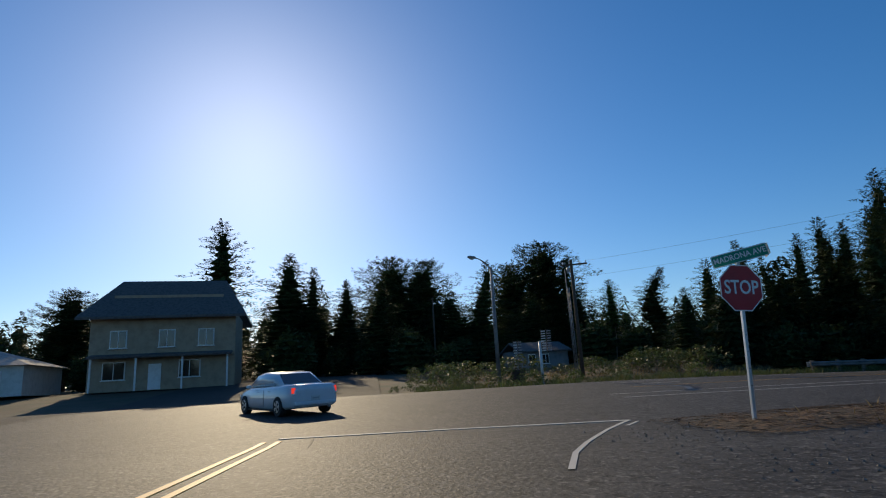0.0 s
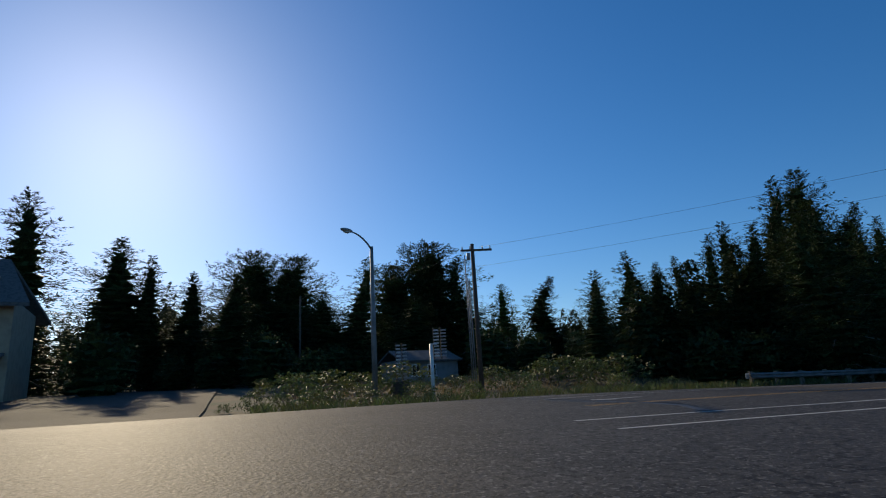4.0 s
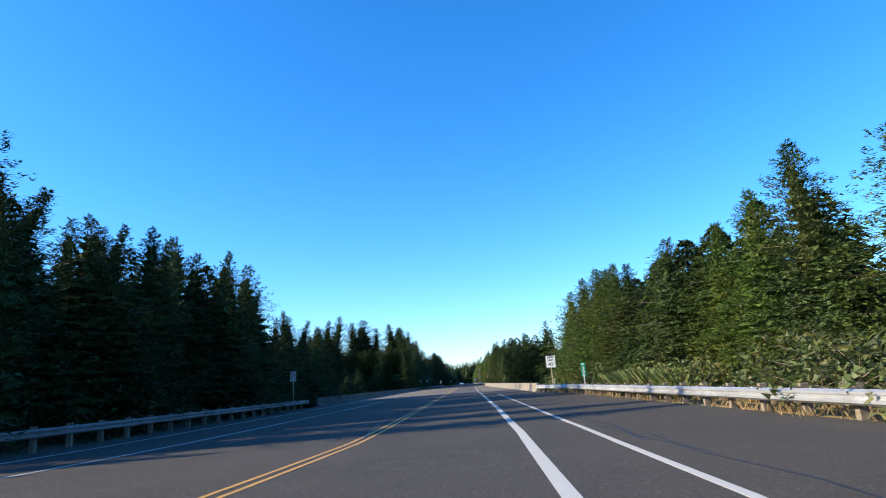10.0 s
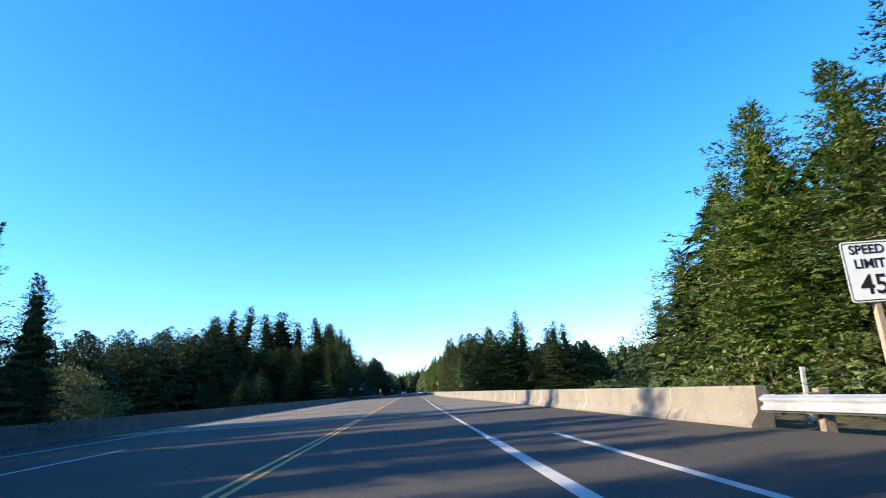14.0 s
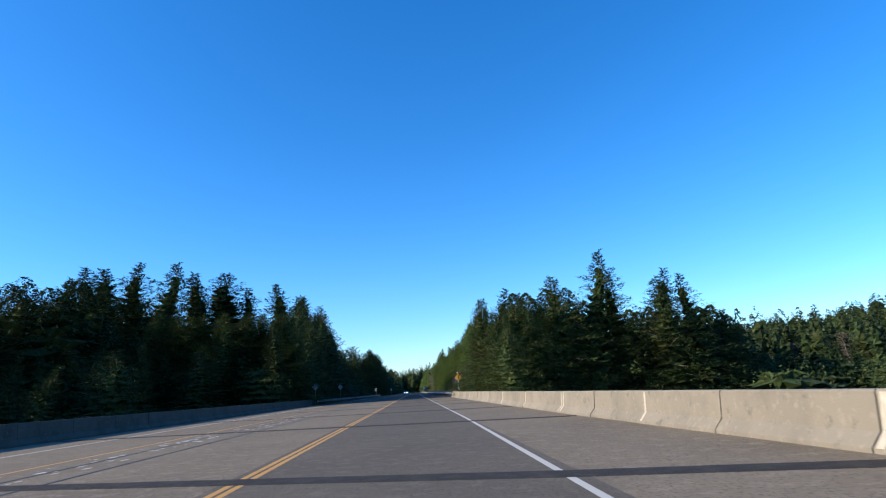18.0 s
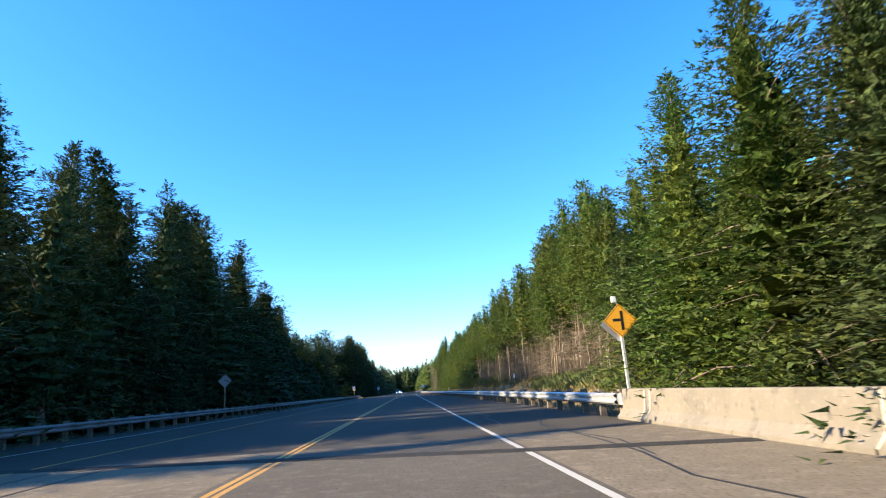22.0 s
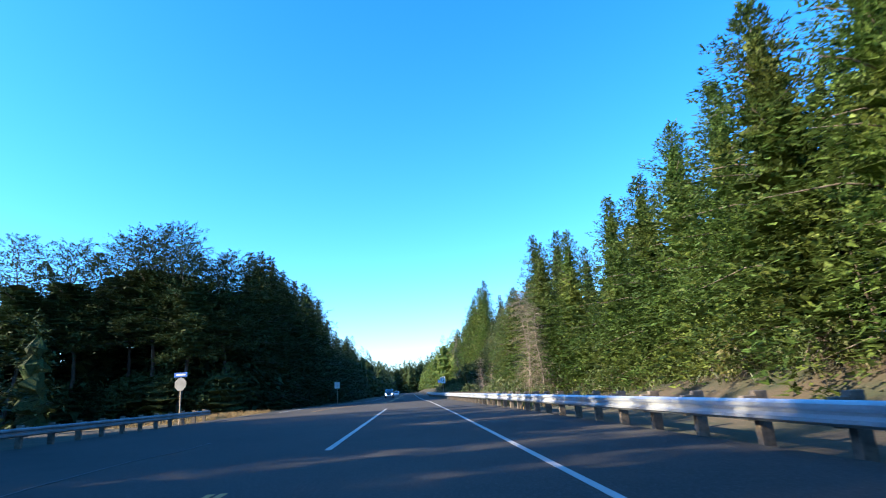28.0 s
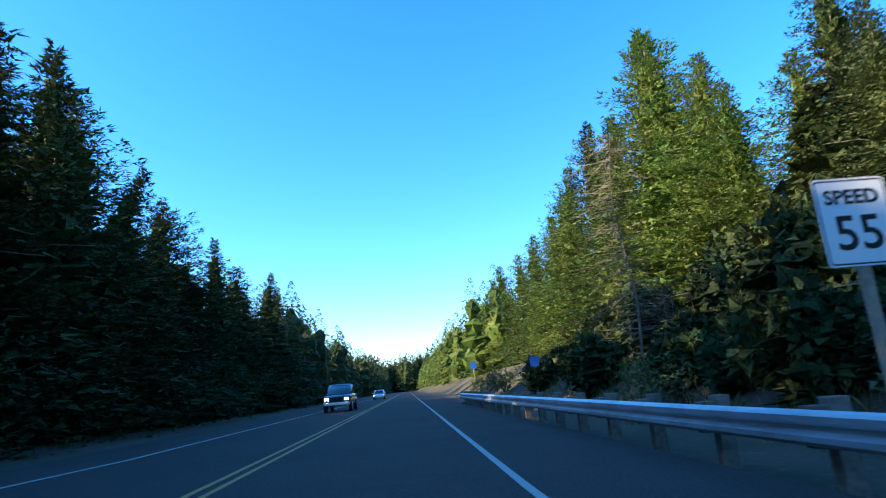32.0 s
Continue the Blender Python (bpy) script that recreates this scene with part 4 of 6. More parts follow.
part("panel", box(1.4, 0.06, 1.3, (0, -0.02, 1.25), 0.01), SIGN_WHITE_DULL, board)
part("picture_bar", box(0.6, 0.01, 0.35, (0.1, -0.055, 1.35)), SIGN_BLACK, board)


def delineator(x, y, z, high):
    d = empty("delineator", pose(x, y, z, 2, 1.5, 0), "slim white delineator post beside the road", "marker post", "delineators")
    part("stake", box(0.1, 0.025, high + 0.2, (0, 0, high / 2 - 0.1), 0.004), SIGN_WHITE, d)
    part("reflector", box(0.08, 0.006, 0.18, (0, -0.016, high - 0.14), 0.002), SIGN_WHITE_DULL, d)
    return d


for x, y, z, high in ((10.5, 72, -0.1, 1.15), (9.6, 300, 0.1, 1.2), (-12.8, 130, -0.2, 1.0)):
    delineator(x, y, z, high)

# thin marker with a white plate on the bank
plate_post = empty("plate_marker", pose(12.0, 245.0, ground_height(12.0, 245.0), 1, 3, 0), "thin grey post with a narrow white plate on the bank", "marker post")
part("post", box(0.035, 0.02, 1.25, (0, 0, 0.42), 0.003), SIGN_BACK, plate_post)
part("plate", box(0.13, 0.006, 0.36, (0, -0.014, 0.9), 0.002), SIGN_WHITE, plate_post, "narrow white plate")

# street lamp on a tapered steel pole
lamp = empty("street_lamp", pose(-19.5, 2.6, 0.6) @ Matrix.Scale(1.17, 4), "tall grey street lamp with a curved arm", "street lamp")
part("pole", tube([(0, 0, -0.2), (0, 0, 4), (0, 0, 7.55)], (0.15, 0.12, 0.085), 12), SHADE_TONED_STEEL, lamp)
part("base_flange", tube([(0, 0, 0.05), (0, 0, 0.13)], 0.24, 12), SHADE_TONED_STEEL, lamp)
arm = [(0.02 + 0.8 * t, -0.03 - 1.1 * t, 7.45 + 0.6 * (1 - (1 - t) ** 2)) for t in (0, 0.2, 0.4, 0.6, 0.8, 1.0)]
part("arm", tube(arm, (0.05, 0.045, 0.042, 0.04, 0.036, 0.034), 8), SHADE_TONED_STEEL, lamp)
head = bmesh.new()
bmesh.ops.create_uvsphere(head, u_segments=14, v_segments=8, radius=1, matrix=Matrix.Translation((1.03, -1.42, 8.07)) @ Matrix.Rotation(radians(-54), 4, "Z") @ Matrix.Diagonal((0.4, 0.16, 0.1, 1)))
part("lamp_head", head, LAMP_GREY, lamp, "flat cobra lamp head")
lens = bmesh.new()
bmesh.ops.create_uvsphere(lens, u_segments=12, v_segments=6, radius=1, matrix=Matrix.Translation((1.05, -1.44, 8.01)) @ Matrix.Rotation(radians(-54), 4, "Z") @ Matrix.Diagonal((0.24, 0.12, 0.1, 1)))
part("lamp_lens", lens, LENS, lamp)

# utility pole with a steel mast beside it
pole = empty("utility_pole", pose(-20.8, 9.55, 0.6) @ Matrix.Scale(1.09, 4), "dark wooden utility pole with a short crossarm", "utility pole")
part("shaft", tube([(0, 0, -0.3), (0, 0, 8.75)], (0.16, 0.11), 10), DARK_WOOD, pole)
part("crossarm", box(0.1, 2.0, 0.12, (0.13, 0.2, 8.35), 0.01, turn=Matrix.Rotation(radians(4), 4, "X")), DARK_WOOD, pole)
for y in (-0.7, -0.2, 0.6, 1.1):
    part("insulator", tube([(0.13, y, 8.4 + y * 0.07), (0.13, y, 8.58 + y * 0.07)], (0.045, 0.03), 8), LENS, pole)
part("transformer", tube([(0.1, -0.32, 7.75), (0.1, -0.32, 8.15)], 0.11, 10), LAMP_GREY, pole, "small grey canister")
mast = empty("steel_mast", pose(-20.6, 8.9, 0.6) @ Matrix.Scale(1.09, 4), "slim galvanised lattice mast beside the pole", "mast")
for x, y in ((0, 0), (0.22, 0.03), (0.1, 0.2)):
    part("leg", tube([(x, y, -0.2), (x * 0.8, y * 0.8, 8.0 if x == 0 else 6.6)], 0.035, 6), SHADE_TONED_STEEL, mast)
for k in range(18):
    z = 0.3 + 0.36 * k
    part("rung", tube([(0, 0, z), (0.21, 0.03, z + 0.02)], 0.012, 5), SHADE_TONED_STEEL, mast)


def wire(name, a, b, sag, label, r=0.006):
    a, b = Vector(a), Vector(b)
    pts = [a.lerp(b, t / 14) - Vector((0, 0, sag * 4 * (t / 14) * (1 - t / 14))) for t in range(15)]
    return tagged(part(name, tube(pts, r, 5), WIRE), label, "cable")


far_pole = empty("utility_pole", pose(22, 31.5, 0), "wooden utility pole standing among roadside trees", "utility pole")
part("shaft", tube([(0, 0, -0.3), (0, 0, 8.2)], (0.16, 0.11), 10), DARK_WOOD, far_pole)
part("crossarm", box(1.8, 0.1, 0.12, (0, 0.1, 7.6), 0.01), DARK_WOOD, far_pole)
wire("power_cable", (-20.7, 9.9, 9.9), (22, 31.5, 8.2), 0.6, "thin black power cable across the road")
wire("power_cable", (-20.8, 9.6, 8.6), (22, 31.5, 7.2), 0.5, "thin black power cable below the first")
back_pole = empty("utility_pole", pose(-51, 1.4, 2.3), "thin wooden pole in front of dark trees", "utility pole")
part("shaft", tube([(0, 0, -0.3), (0, 0, 9.5)], (0.13, 0.09), 8), DARK_WOOD, back_pole)
wire("power_cable", (-20.9, 9.4, 9.7), (-51, 1.4, 12.0), 0.7, "thin cable that catches the sun")
wire("power_cable", (-51, 1.4, 11.6), (-72, -29, 12.4), 0.6, "thin cable running behind the building")
wire("power_cable", (-51, 1.4, 9.0), (-72, -29, 8.6), 0.6, "thin lower cable before dark trees")


def slat_sign(m, columns, rows, low, step, label, post_high):
    s = empty("slat_sign", m, label, "sign")
    if post_high:
        part("post", tube([(0, 0, -0.3), (0, 0, post_high)], 0.075, 10), SIGN_WHITE_POST, s, "round pale post")
        part("cap", box(0.3, 0.16, 0.05, (0.1, 0, post_high), 0.01), SIGN_WHITE_POST, s)
    for c in range(columns):
        x = 0.1 + c * 0.3
        part("upright", box(0.05, 0.06, rows * step + 0.1, (x + 0.02, 0.05, low + rows * step / 2), 0.005), DARK_WOOD, s)
        for k in range(rows):
            part("slat", box(0.22, 0.03, step * 0.4, (x + 0.12, 0.0, low + (k + 0.5) * step), 0.003, turn=Matrix.Rotation(radians(20), 4, "X")), SIGN_WHITE_DULL if c == 0 else SIGN_BACK, s)
    return s


slat_sign(pose(-17.2, 5.25, 0.4, 0, 0, 78) @ Matrix.Scale(1.33, 4), 2, 9, 1.75, 0.13, "stack of small weathered sign slats on a round post", 2.3)
slat = slat_sign(pose(-20.2, 3.9, 0.65, 0, 0, 78) @ Matrix.Scale(1.2, 4), 2, 10, 0.9, 0.17, "tall slatted roadside sign on a square plinth", 0)
part("plinth", box(0.8, 0.4, 0.9, (0.3, 0.05, 0.35), 0.02), DARK_WOOD, slat)

# ---------------------------------------------------------------- buildings
def wall_box(name, w, d, h, mat, parent, at=(0, 0, 0)):
    return part(name, box(w, d, h, (at[0], at[1], at[2] + h / 2), 0.01), mat, parent)


def window(parent, w, h, at, turn=0.0):
    win = part("window", box(w + 0.16, 0.1, h + 0.16, (0, 0, 0), 0.01), TRIM_WHITE, parent, "white framed window")
    win.matrix_basis = Matrix.Translation(at) @ Matrix.Rotation(radians(turn), 4, "Z")
    part("pane", box(w, 0.02, h, (0, -0.055, 0)), GLASS_DARK, win)
    part("mullion", box(0.05, 0.03, h, (0, -0.065, 0)), TRIM_WHITE, win)
    part("sill", box(w + 0.3, 0.16, 0.05, (0, -0.06, -h / 2 - 0.08), 0.005), TRIM_WHITE, win)
    return win


house = empty("house", pose(-39.8, -27.1, 1.8, 0, 0, 90 + 8) @ Matrix.Scale(1.17, 4), "two-storey tan house with a steep dark roof", "house")
wall_box("wall", 11.0, 8.0, 6.2, SIDING_TAN, house)
for z, over in ((5.5, 0.0),):
    bm = bmesh.new()
    pts = [(-6.4, -4.9, 5.9), (6.4, -4.9, 5.9), (4.3, 0, 9.6), (-4.3, 0, 9.6), (-6.4, 4.9, 5.9), (6.4, 4.9, 5.9)]
    low = [(x, y, z_ - 0.22) for x, y, z_ in pts]
    v = [bm.verts.new(p) for p in pts + low]
    for f in ((0, 1, 2, 3), (3, 2, 5, 4), (6, 9, 8, 7), (9, 10, 11, 8), (0, 6, 7, 1), (4, 5, 11, 10), (0, 3, 9, 6), (3, 4, 10, 9), (1, 7, 8, 2), (2, 8, 11, 5)):
        bm.faces.new([v[k] for k in f])
    bmesh.ops.recalc_face_normals(bm, faces=bm.faces)
    part("roof", bm, SHINGLE, house)
part("attic", box(8.6, 5.0, 1.9, (0, 0, 7.0), 0.01), SIDING_TAN, house)
for x in (-3.4, 0.2, 3.2):
    window(house, 1.1, 1.3, (x, -4.05, 4.1))
for x in (-3.6, 2.0):
    window(house, 1.5, 1.3, (x, -4.05, 1.6))
door = part("door", box(0.95, 0.09, 2.05, (-0.6, -4.05, 1.05), 0.01), TRIM_WHITE, house, "pale panelled door")
part("handle", tube([(-0.25, -4.12, 1.0), (-0.25, -4.18, 1.0)], 0.03, 8), GALVANISED, door)
part("porch_roof", box(10.6, 1.4, 0.18, (0, -4.6, 2.75), 0.02, turn=Matrix.Rotation(radians(10), 4, "X")), SHINGLE, house)
for x in (-5.0, -1.8, 1.6, 5.0):
    part("porch_post", box(0.13, 0.13, 2.65, (x, -5.1, 1.3), 0.01), TRIM_WHITE, house)

shed = empty("low_building", pose(-36.9, -43.4, 1.9, 0, 0, 98) @ Matrix.Scale(1.17, 4), "low pale building with a shallow hipped roof", "building")
wall_box("wall", 9.0, 8.0, 2.3, SIDING_PALE, shed)
bm = bmesh.new()
pts = [(-5.0, -4.5, 2.3), (5.0, -4.5, 2.3), (5.0, 4.5, 2.3), (-5.0, 4.5, 2.3), (-1.2, 0, 3.7), (1.2, 0, 3.7)]
v = [bm.verts.new(p) for p in pts]
for f in ((0, 1, 5, 4), (1, 2, 5), (2, 3, 4, 5), (3, 0, 4), (3, 2, 1, 0)):
    bm.faces.new([v[k] for k in f])
part("roof", bm, SHINGLE_PALE, shed)
window(shed, 1.4, 0.9, (-2.0, -4.05, 1.3))
part("garage_door", box(2.6, 0.08, 1.9, (1.8, -4.05, 0.96), 0.01), TRIM_WHITE, shed)

cottage = empty("cottage", pose(-40.3, 11.4, 1.5, 0, 0, 100), "small grey cottage behind roadside bushes", "house")
wall_box("wall", 5.6, 5.0, 2.3, SIDING, cottage)
bm = bmesh.new()
pts = [(-3.1, -2.9, 2.2), (3.1, -2.9, 2.2), (3.1, 0, 3.25), (-3.1, 0, 3.25), (-3.1, 2.9, 2.2), (3.1, 2.9, 2.2)]
v = [bm.verts.new(p) for p in pts] + [bm.verts.new((p[0], p[1], p[2] - 0.15)) for p in pts]
for f in ((0, 1, 2, 3), (3, 2, 5, 4), (6, 9, 8, 7), (9, 10, 11, 8), (0, 6, 7, 1), (4, 5, 11, 10), (0, 3, 9, 6), (3, 4, 10, 9), (1, 7, 8, 2), (2, 8, 11, 5)):
    bm.faces.new([v[k] for k in f])
bmesh.ops.recalc_face_normals(bm, faces=bm.faces)
part("roof", bm, SHINGLE, cottage)
for x in (-1.6, 0.0):
    window(cottage, 0.7, 0.9, (x, -2.55, 1.3))

# ---------------------------------------------------------------- cars
def loft(sections, mat, parent, name, label=""):
    """A closed body through cross-sections of equal point counts."""
    bm = bmesh.new()
    rows = [[bm.verts.new(p) for p in s] for s in sections]
    n = len(rows[0])
    for a, b in zip(rows, rows[1:]):
        for k in range(n):
            f = bm.faces.new((a[k], a[(k + 1) % n], b[(k + 1) % n], b[k]))
            f.smooth = True
    bm.faces.new(rows[0][::-1])
    bm.faces.new(rows[-1])
    bmesh.ops.recalc_face_normals(bm, faces=bm.faces)
    return part(name, bm, mat, parent, label)


def car_section(y, half, low, belly, waist, top, inset):
    pts = [(half * 0.86, low), (half * 0.97, low + 0.08), (half, belly), (half * 0.975, waist), (half * inset, top)]
    right = [(x, y, z) for x, z in pts]
    return right + [(-x, yy, z) for x, yy, z in right[::-1]]


def wheel(parent, x, y, r=0.33):
    tyre = part("wheel", tube([(x - 0.11, y, r), (x - 0.09, y, r), (x + 0.09, y, r), (x + 0.11, y, r)], (r * 0.93, r, r, r * 0.93), 24), TYRE, parent, "black tyre")
    side = 1 if x > 0 else -1
    part("rim", tube([(x + side * 0.10, y, r), (x + side * 0.118, y, r)], (r * 0.62, r * 0.58), 18), RIM, tyre)
    part("hub", tube([(x + side * 0.118, y, r), (x + side * 0.127, y, r)], 0.06, 10), LAMP_GREY, tyre)
    for k in range(5):
        a = radians(72 * k)
        part("rim_slot", box(0.006, 0.07, 0.1, (x + side * 0.12, y + 0.13 * math.cos(a), r + 0.13 * math.sin(a)), 0, turn=Matrix.Rotation(a - radians(90), 4, "X")), TYRE, tyre)
    return tyre


def sedan(m, paint, label, lights_on=False):
    """A four-door saloon, its nose to +y."""
    c = empty("sedan", m, label, "car")
    L = [(-2.42, 0.70, 0.42, 0.58, 0.78, 0.84, 0.9), (-2.36, 0.80, 0.30, 0.55, 0.88, 0.98, 0.9), (-1.95, 0.88, 0.24, 0.55, 0.92, 1.02, 0.9), (-1.2, 0.915, 0.2, 0.5, 0.9, 0.98, 0.92),
         (0.0, 0.92, 0.19, 0.5, 0.87, 0.94, 0.93), (1.0, 0.91, 0.2, 0.5, 0.84, 0.92, 0.92), (1.8, 0.88, 0.22, 0.5, 0.76, 0.82, 0.88), (2.3, 0.8, 0.26, 0.48, 0.64, 0.70, 0.85), (2.45, 0.68, 0.34, 0.45, 0.55, 0.6, 0.85)]
    loft([car_section(*s) for s in L], paint, c, "body")
    G = [(-1.50, 0.78, 0.9, 0.92, 0.98, 1.02, 0.9), (-0.78, 0.79, 0.9, 0.98, 1.3, 1.4, 0.8), (-0.08, 0.81, 0.92, 1.0, 1.36, 1.46, 0.78), (0.52, 0.81, 0.9, 1.0, 1.33, 1.42, 0.8), (1.37, 0.8, 0.88, 0.9, 0.91, 0.93, 0.94)]
    loft([car_section(*s) for s in G], paint, c, "cabin")
    # glass
    def pane(name, quad):
        q = [Vector(p) for p in quad]
        nrm = (q[1] - q[0]).cross(q[3] - q[0]).normalized() * 0.012
        vs = [p + nrm for p in q] + [p - nrm for p in q]
        mesh_part(name, vs, [(0, 1, 2, 3), (7, 6, 5, 4), (0, 4, 5, 1), (1, 5, 6, 2), (2, 6, 7, 3), (3, 7, 4, 0)], GLASS_DARK, c)
    pane("rear_window", [(-0.66, -1.46, 1.035), (0.66, -1.46, 1.035), (0.56, -0.84, 1.375), (-0.56, -0.84, 1.375)])
    pane("windscreen", [(0.70, 1.32, 0.95), (-0.70, 1.32, 0.95), (-0.58, 0.60, 1.4), (0.58, 0.60, 1.4)])
    for s in (-1, 1):
        pane("side_window", [(s * 0.79, -1.03, 1.0), (s * 0.81, -0.13, 1.0), (s * 0.72, -0.16, 1.36), (s * 0.7, -0.68, 1.32)][::s])
        pane("side_window", [(s * 0.81, -0.05, 1.0), (s * 0.80, 0.97, 0.97), (s * 0.71, 0.50, 1.35), (s * 0.72, -0.05, 1.37)][::s])
        for y in (-1.45, 1.5):
            wheel(c, s * 0.82, y)
        part("tail_light", box(0.24, 0.1, 0.2, (s * 0.68, -2.34, 0.83), 0.03), TAIL_LIT, c, "lit red tail light")
        part("reverse_lens", box(0.24, 0.06, 0.045, (s * 0.68, -2.385, 0.72), 0.01), SIGN_WHITE, c)
        head_ = part("headlight", box(0.36, 0.12, 0.13, (s * 0.6, 2.28, 0.62), 0.03), HEAD_LIT if lights_on else LENS, c)
        mirror = bmesh.new()
        bmesh.ops.create_uvsphere(mirror, u_segments=10, v_segments=6, radius=1, matrix=Matrix.Translation((s * 1.0, 0.82, 0.98)) @ Matrix.Diagonal((0.11, 0.06, 0.07, 1)))
        part("mirror", mirror, paint, c)
        part("door_handle", box(0.02, 0.16, 0.03, (s * 0.905, -0.75, 0.82), 0.006), paint, c)
        part("door_handle", box(0.02, 0.16, 0.03, (s * 0.912, 0.2, 0.8), 0.006), paint, c)
        part("door_gap", box(0.006, 0.012, 0.55, (s * 0.921, -0.3, 0.58)), TYRE, c)
        part("sill_shadow", box(0.03, 2.3, 0.05, (s * 0.88, 0.05, 0.2), 0.01), TYRE, c)
    part("boot_gap", box(1.2, 0.012, 0.012, (0, -2.392, 0.66)), TYRE, c)
    part("plate", box(0.32, 0.012, 0.15, (0, -2.425, 0.57), 0.004), SIGN_WHITE_DULL, c)
    part("plate_bar", box(0.22, 0.004, 0.05, (0, -2.433, 0.57)), SIGN_BACK, c)
    part("plate_recess", box(0.5, 0.02, 0.2, (0, -2.405, 0.6), 0.01), paint, c)
    part("badge", box(0.12, 0.012, 0.03, (0, -2.39, 0.9), 0.004), RIM, c)
    part("bumper", box(1.5, 0.14, 0.16, (0, -2.36, 0.42), 0.05), paint, c)
    part("exhaust", tube([(0.5, -2.3, 0.27), (0.5, -2.46, 0.27)], 0.035, 8), RIM, c)
    return c


sedan(pose(1.4, -9.9, 0.315, 1.4, -1.0, 122), CAR_WHITE, "white saloon car with lit tail lights at the crossing")


def pickup(m, paint, label):
    c = empty("pickup", m, label, "car")
    L = [(-2.7, 0.9, 0.5, 0.65, 1.0, 1.1, 0.97), (-0.6, 0.95, 0.42, 0.65, 1.0, 1.12, 0.97), (0.9, 0.95, 0.42, 0.65, 1.05, 1.14, 0.95), (2.3, 0.93, 0.42, 0.65, 1.0, 1.1, 0.92), (2.75, 0.86, 0.46, 0.62, 0.86, 0.98, 0.92)]
    loft([car_section(*s) for s in L], paint, c, "body")
    G = [(-0.75, 0.86, 1.08, 1.12, 1.7, 1.78, 0.84), (0.3, 0.86, 1.08, 1.12, 1.74, 1.84, 0.82), (1.0, 0.86, 1.08, 1.1, 1.35, 1.42, 0.88), (1.3, 0.86, 1.08, 1.1, 1.11, 1.15, 0.95)]
    loft([car_section(*s) for s in G], paint, c, "cabin")
    mesh_part("windscreen", [(-0.72, 1.27, 1.18), (0.72, 1.27, 1.18), (0.62, 0.42, 1.78), (-0.62, 0.42, 1.78), (-0.72, 1.24, 1.16), (0.72, 1.24, 1.16), (0.62, 0.39, 1.76), (-0.62, 0.39, 1.76)],
              [(0, 1, 2, 3), (7, 6, 5, 4), (0, 4, 5, 1), (1, 5, 6, 2), (2, 6, 7, 3), (3, 7, 4, 0)], GLASS_DARK, c)
    for s in (-1, 1):
        part("side_window", box(0.03, 1.2, 0.42, (s * 0.79, 0.0, 1.42), 0.01, turn=Matrix.Rotation(radians(-s * 12), 4, "Y")), GLASS_DARK, c)
        for y in (-1.75, 1.75):
            wheel(c, s * 0.84, y, 0.4)
        part("headlight", box(0.26, 0.1, 0.16, (s * 0.66, 2.72, 0.86), 0.03), HEAD_LIT, c, "lit white headlight")
        part("mirror", box(0.14, 0.1, 0.2, (s * 1.02, 0.95, 1.25), 0.03), TYRE, c)
    part("grille", box(0.9, 0.06, 0.3, (0, 2.77, 0.82), 0.02), TYRE, c)
    part("bumper", box(1.75, 0.16, 0.2, (0, 2.78, 0.55), 0.04), RIM, c)
    return c


pickup(pose(-2.5, 448.0, 0.005, 0, 0, 180), CAR_GREY, "dark grey pickup with its headlights on")
sedan(pose(-2.3, 500.0, 0.005, 0, 0, 180), CAR_WHITE, "pale oncoming car with lit headlights far off", True)

# ---------------------------------------------------------------- woods
def kind(name, makers, high, needles, bark, label, category, group, twig=None):
    return Kind([make_tree(name, made, needles, bark, label, category, group, twig) for made in makers], high)


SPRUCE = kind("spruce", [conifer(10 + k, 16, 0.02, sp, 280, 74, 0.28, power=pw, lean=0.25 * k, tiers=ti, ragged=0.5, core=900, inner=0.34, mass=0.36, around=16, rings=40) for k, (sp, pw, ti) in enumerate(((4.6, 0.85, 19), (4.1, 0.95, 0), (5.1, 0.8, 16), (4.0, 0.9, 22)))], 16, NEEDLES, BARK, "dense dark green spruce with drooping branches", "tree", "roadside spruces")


class Deep:
    """Trees or thickets too deep in the wood to count, gathered for one mesh."""

    def __init__(self, slim):
        self.spots, self.slim = [], slim

    def plant(self, x, y, top, turn, wide=1.0):
        z = ground_height(x, y) - 0.3
        self.spots.append((x, y, z, top - z, (top - z) * self.slim * wide))


BACK_SPRUCE = Deep(0.2)
BRUSH = Deep(0.42)
OPEN_SPRUCE = kind("spruce", [conifer(30 + k, 18, 0.06, sp, 220, 72, 0.29, power=0.82, lean=0.5, tiers=t, ragged=0.55, core=600, inner=0.34, mass=0.28, around=16, rings=40) for k, (sp, t) in enumerate(((4.5, 15), (4.0, 18)))], 18, NEEDLES, BARK, "open spruce with separate shelves of branches", "tree", "roadside spruces")
CYPRESS = kind("cypress", [conifer(40 + k, 16, 0.06, 6.6, 300, 150, 0.33, power=0.55, lean=0.4, droop=0.1, lift=0.36, tiers=12, ragged=0.4, girth=1.7, core=1200, inner=0.45, mass=0.4, around=18, rings=30) for k in range(2)], 16, NEEDLES, BARK, "broad dark cypress with layered upswept branches", "tree", "cypresses at the crossing")
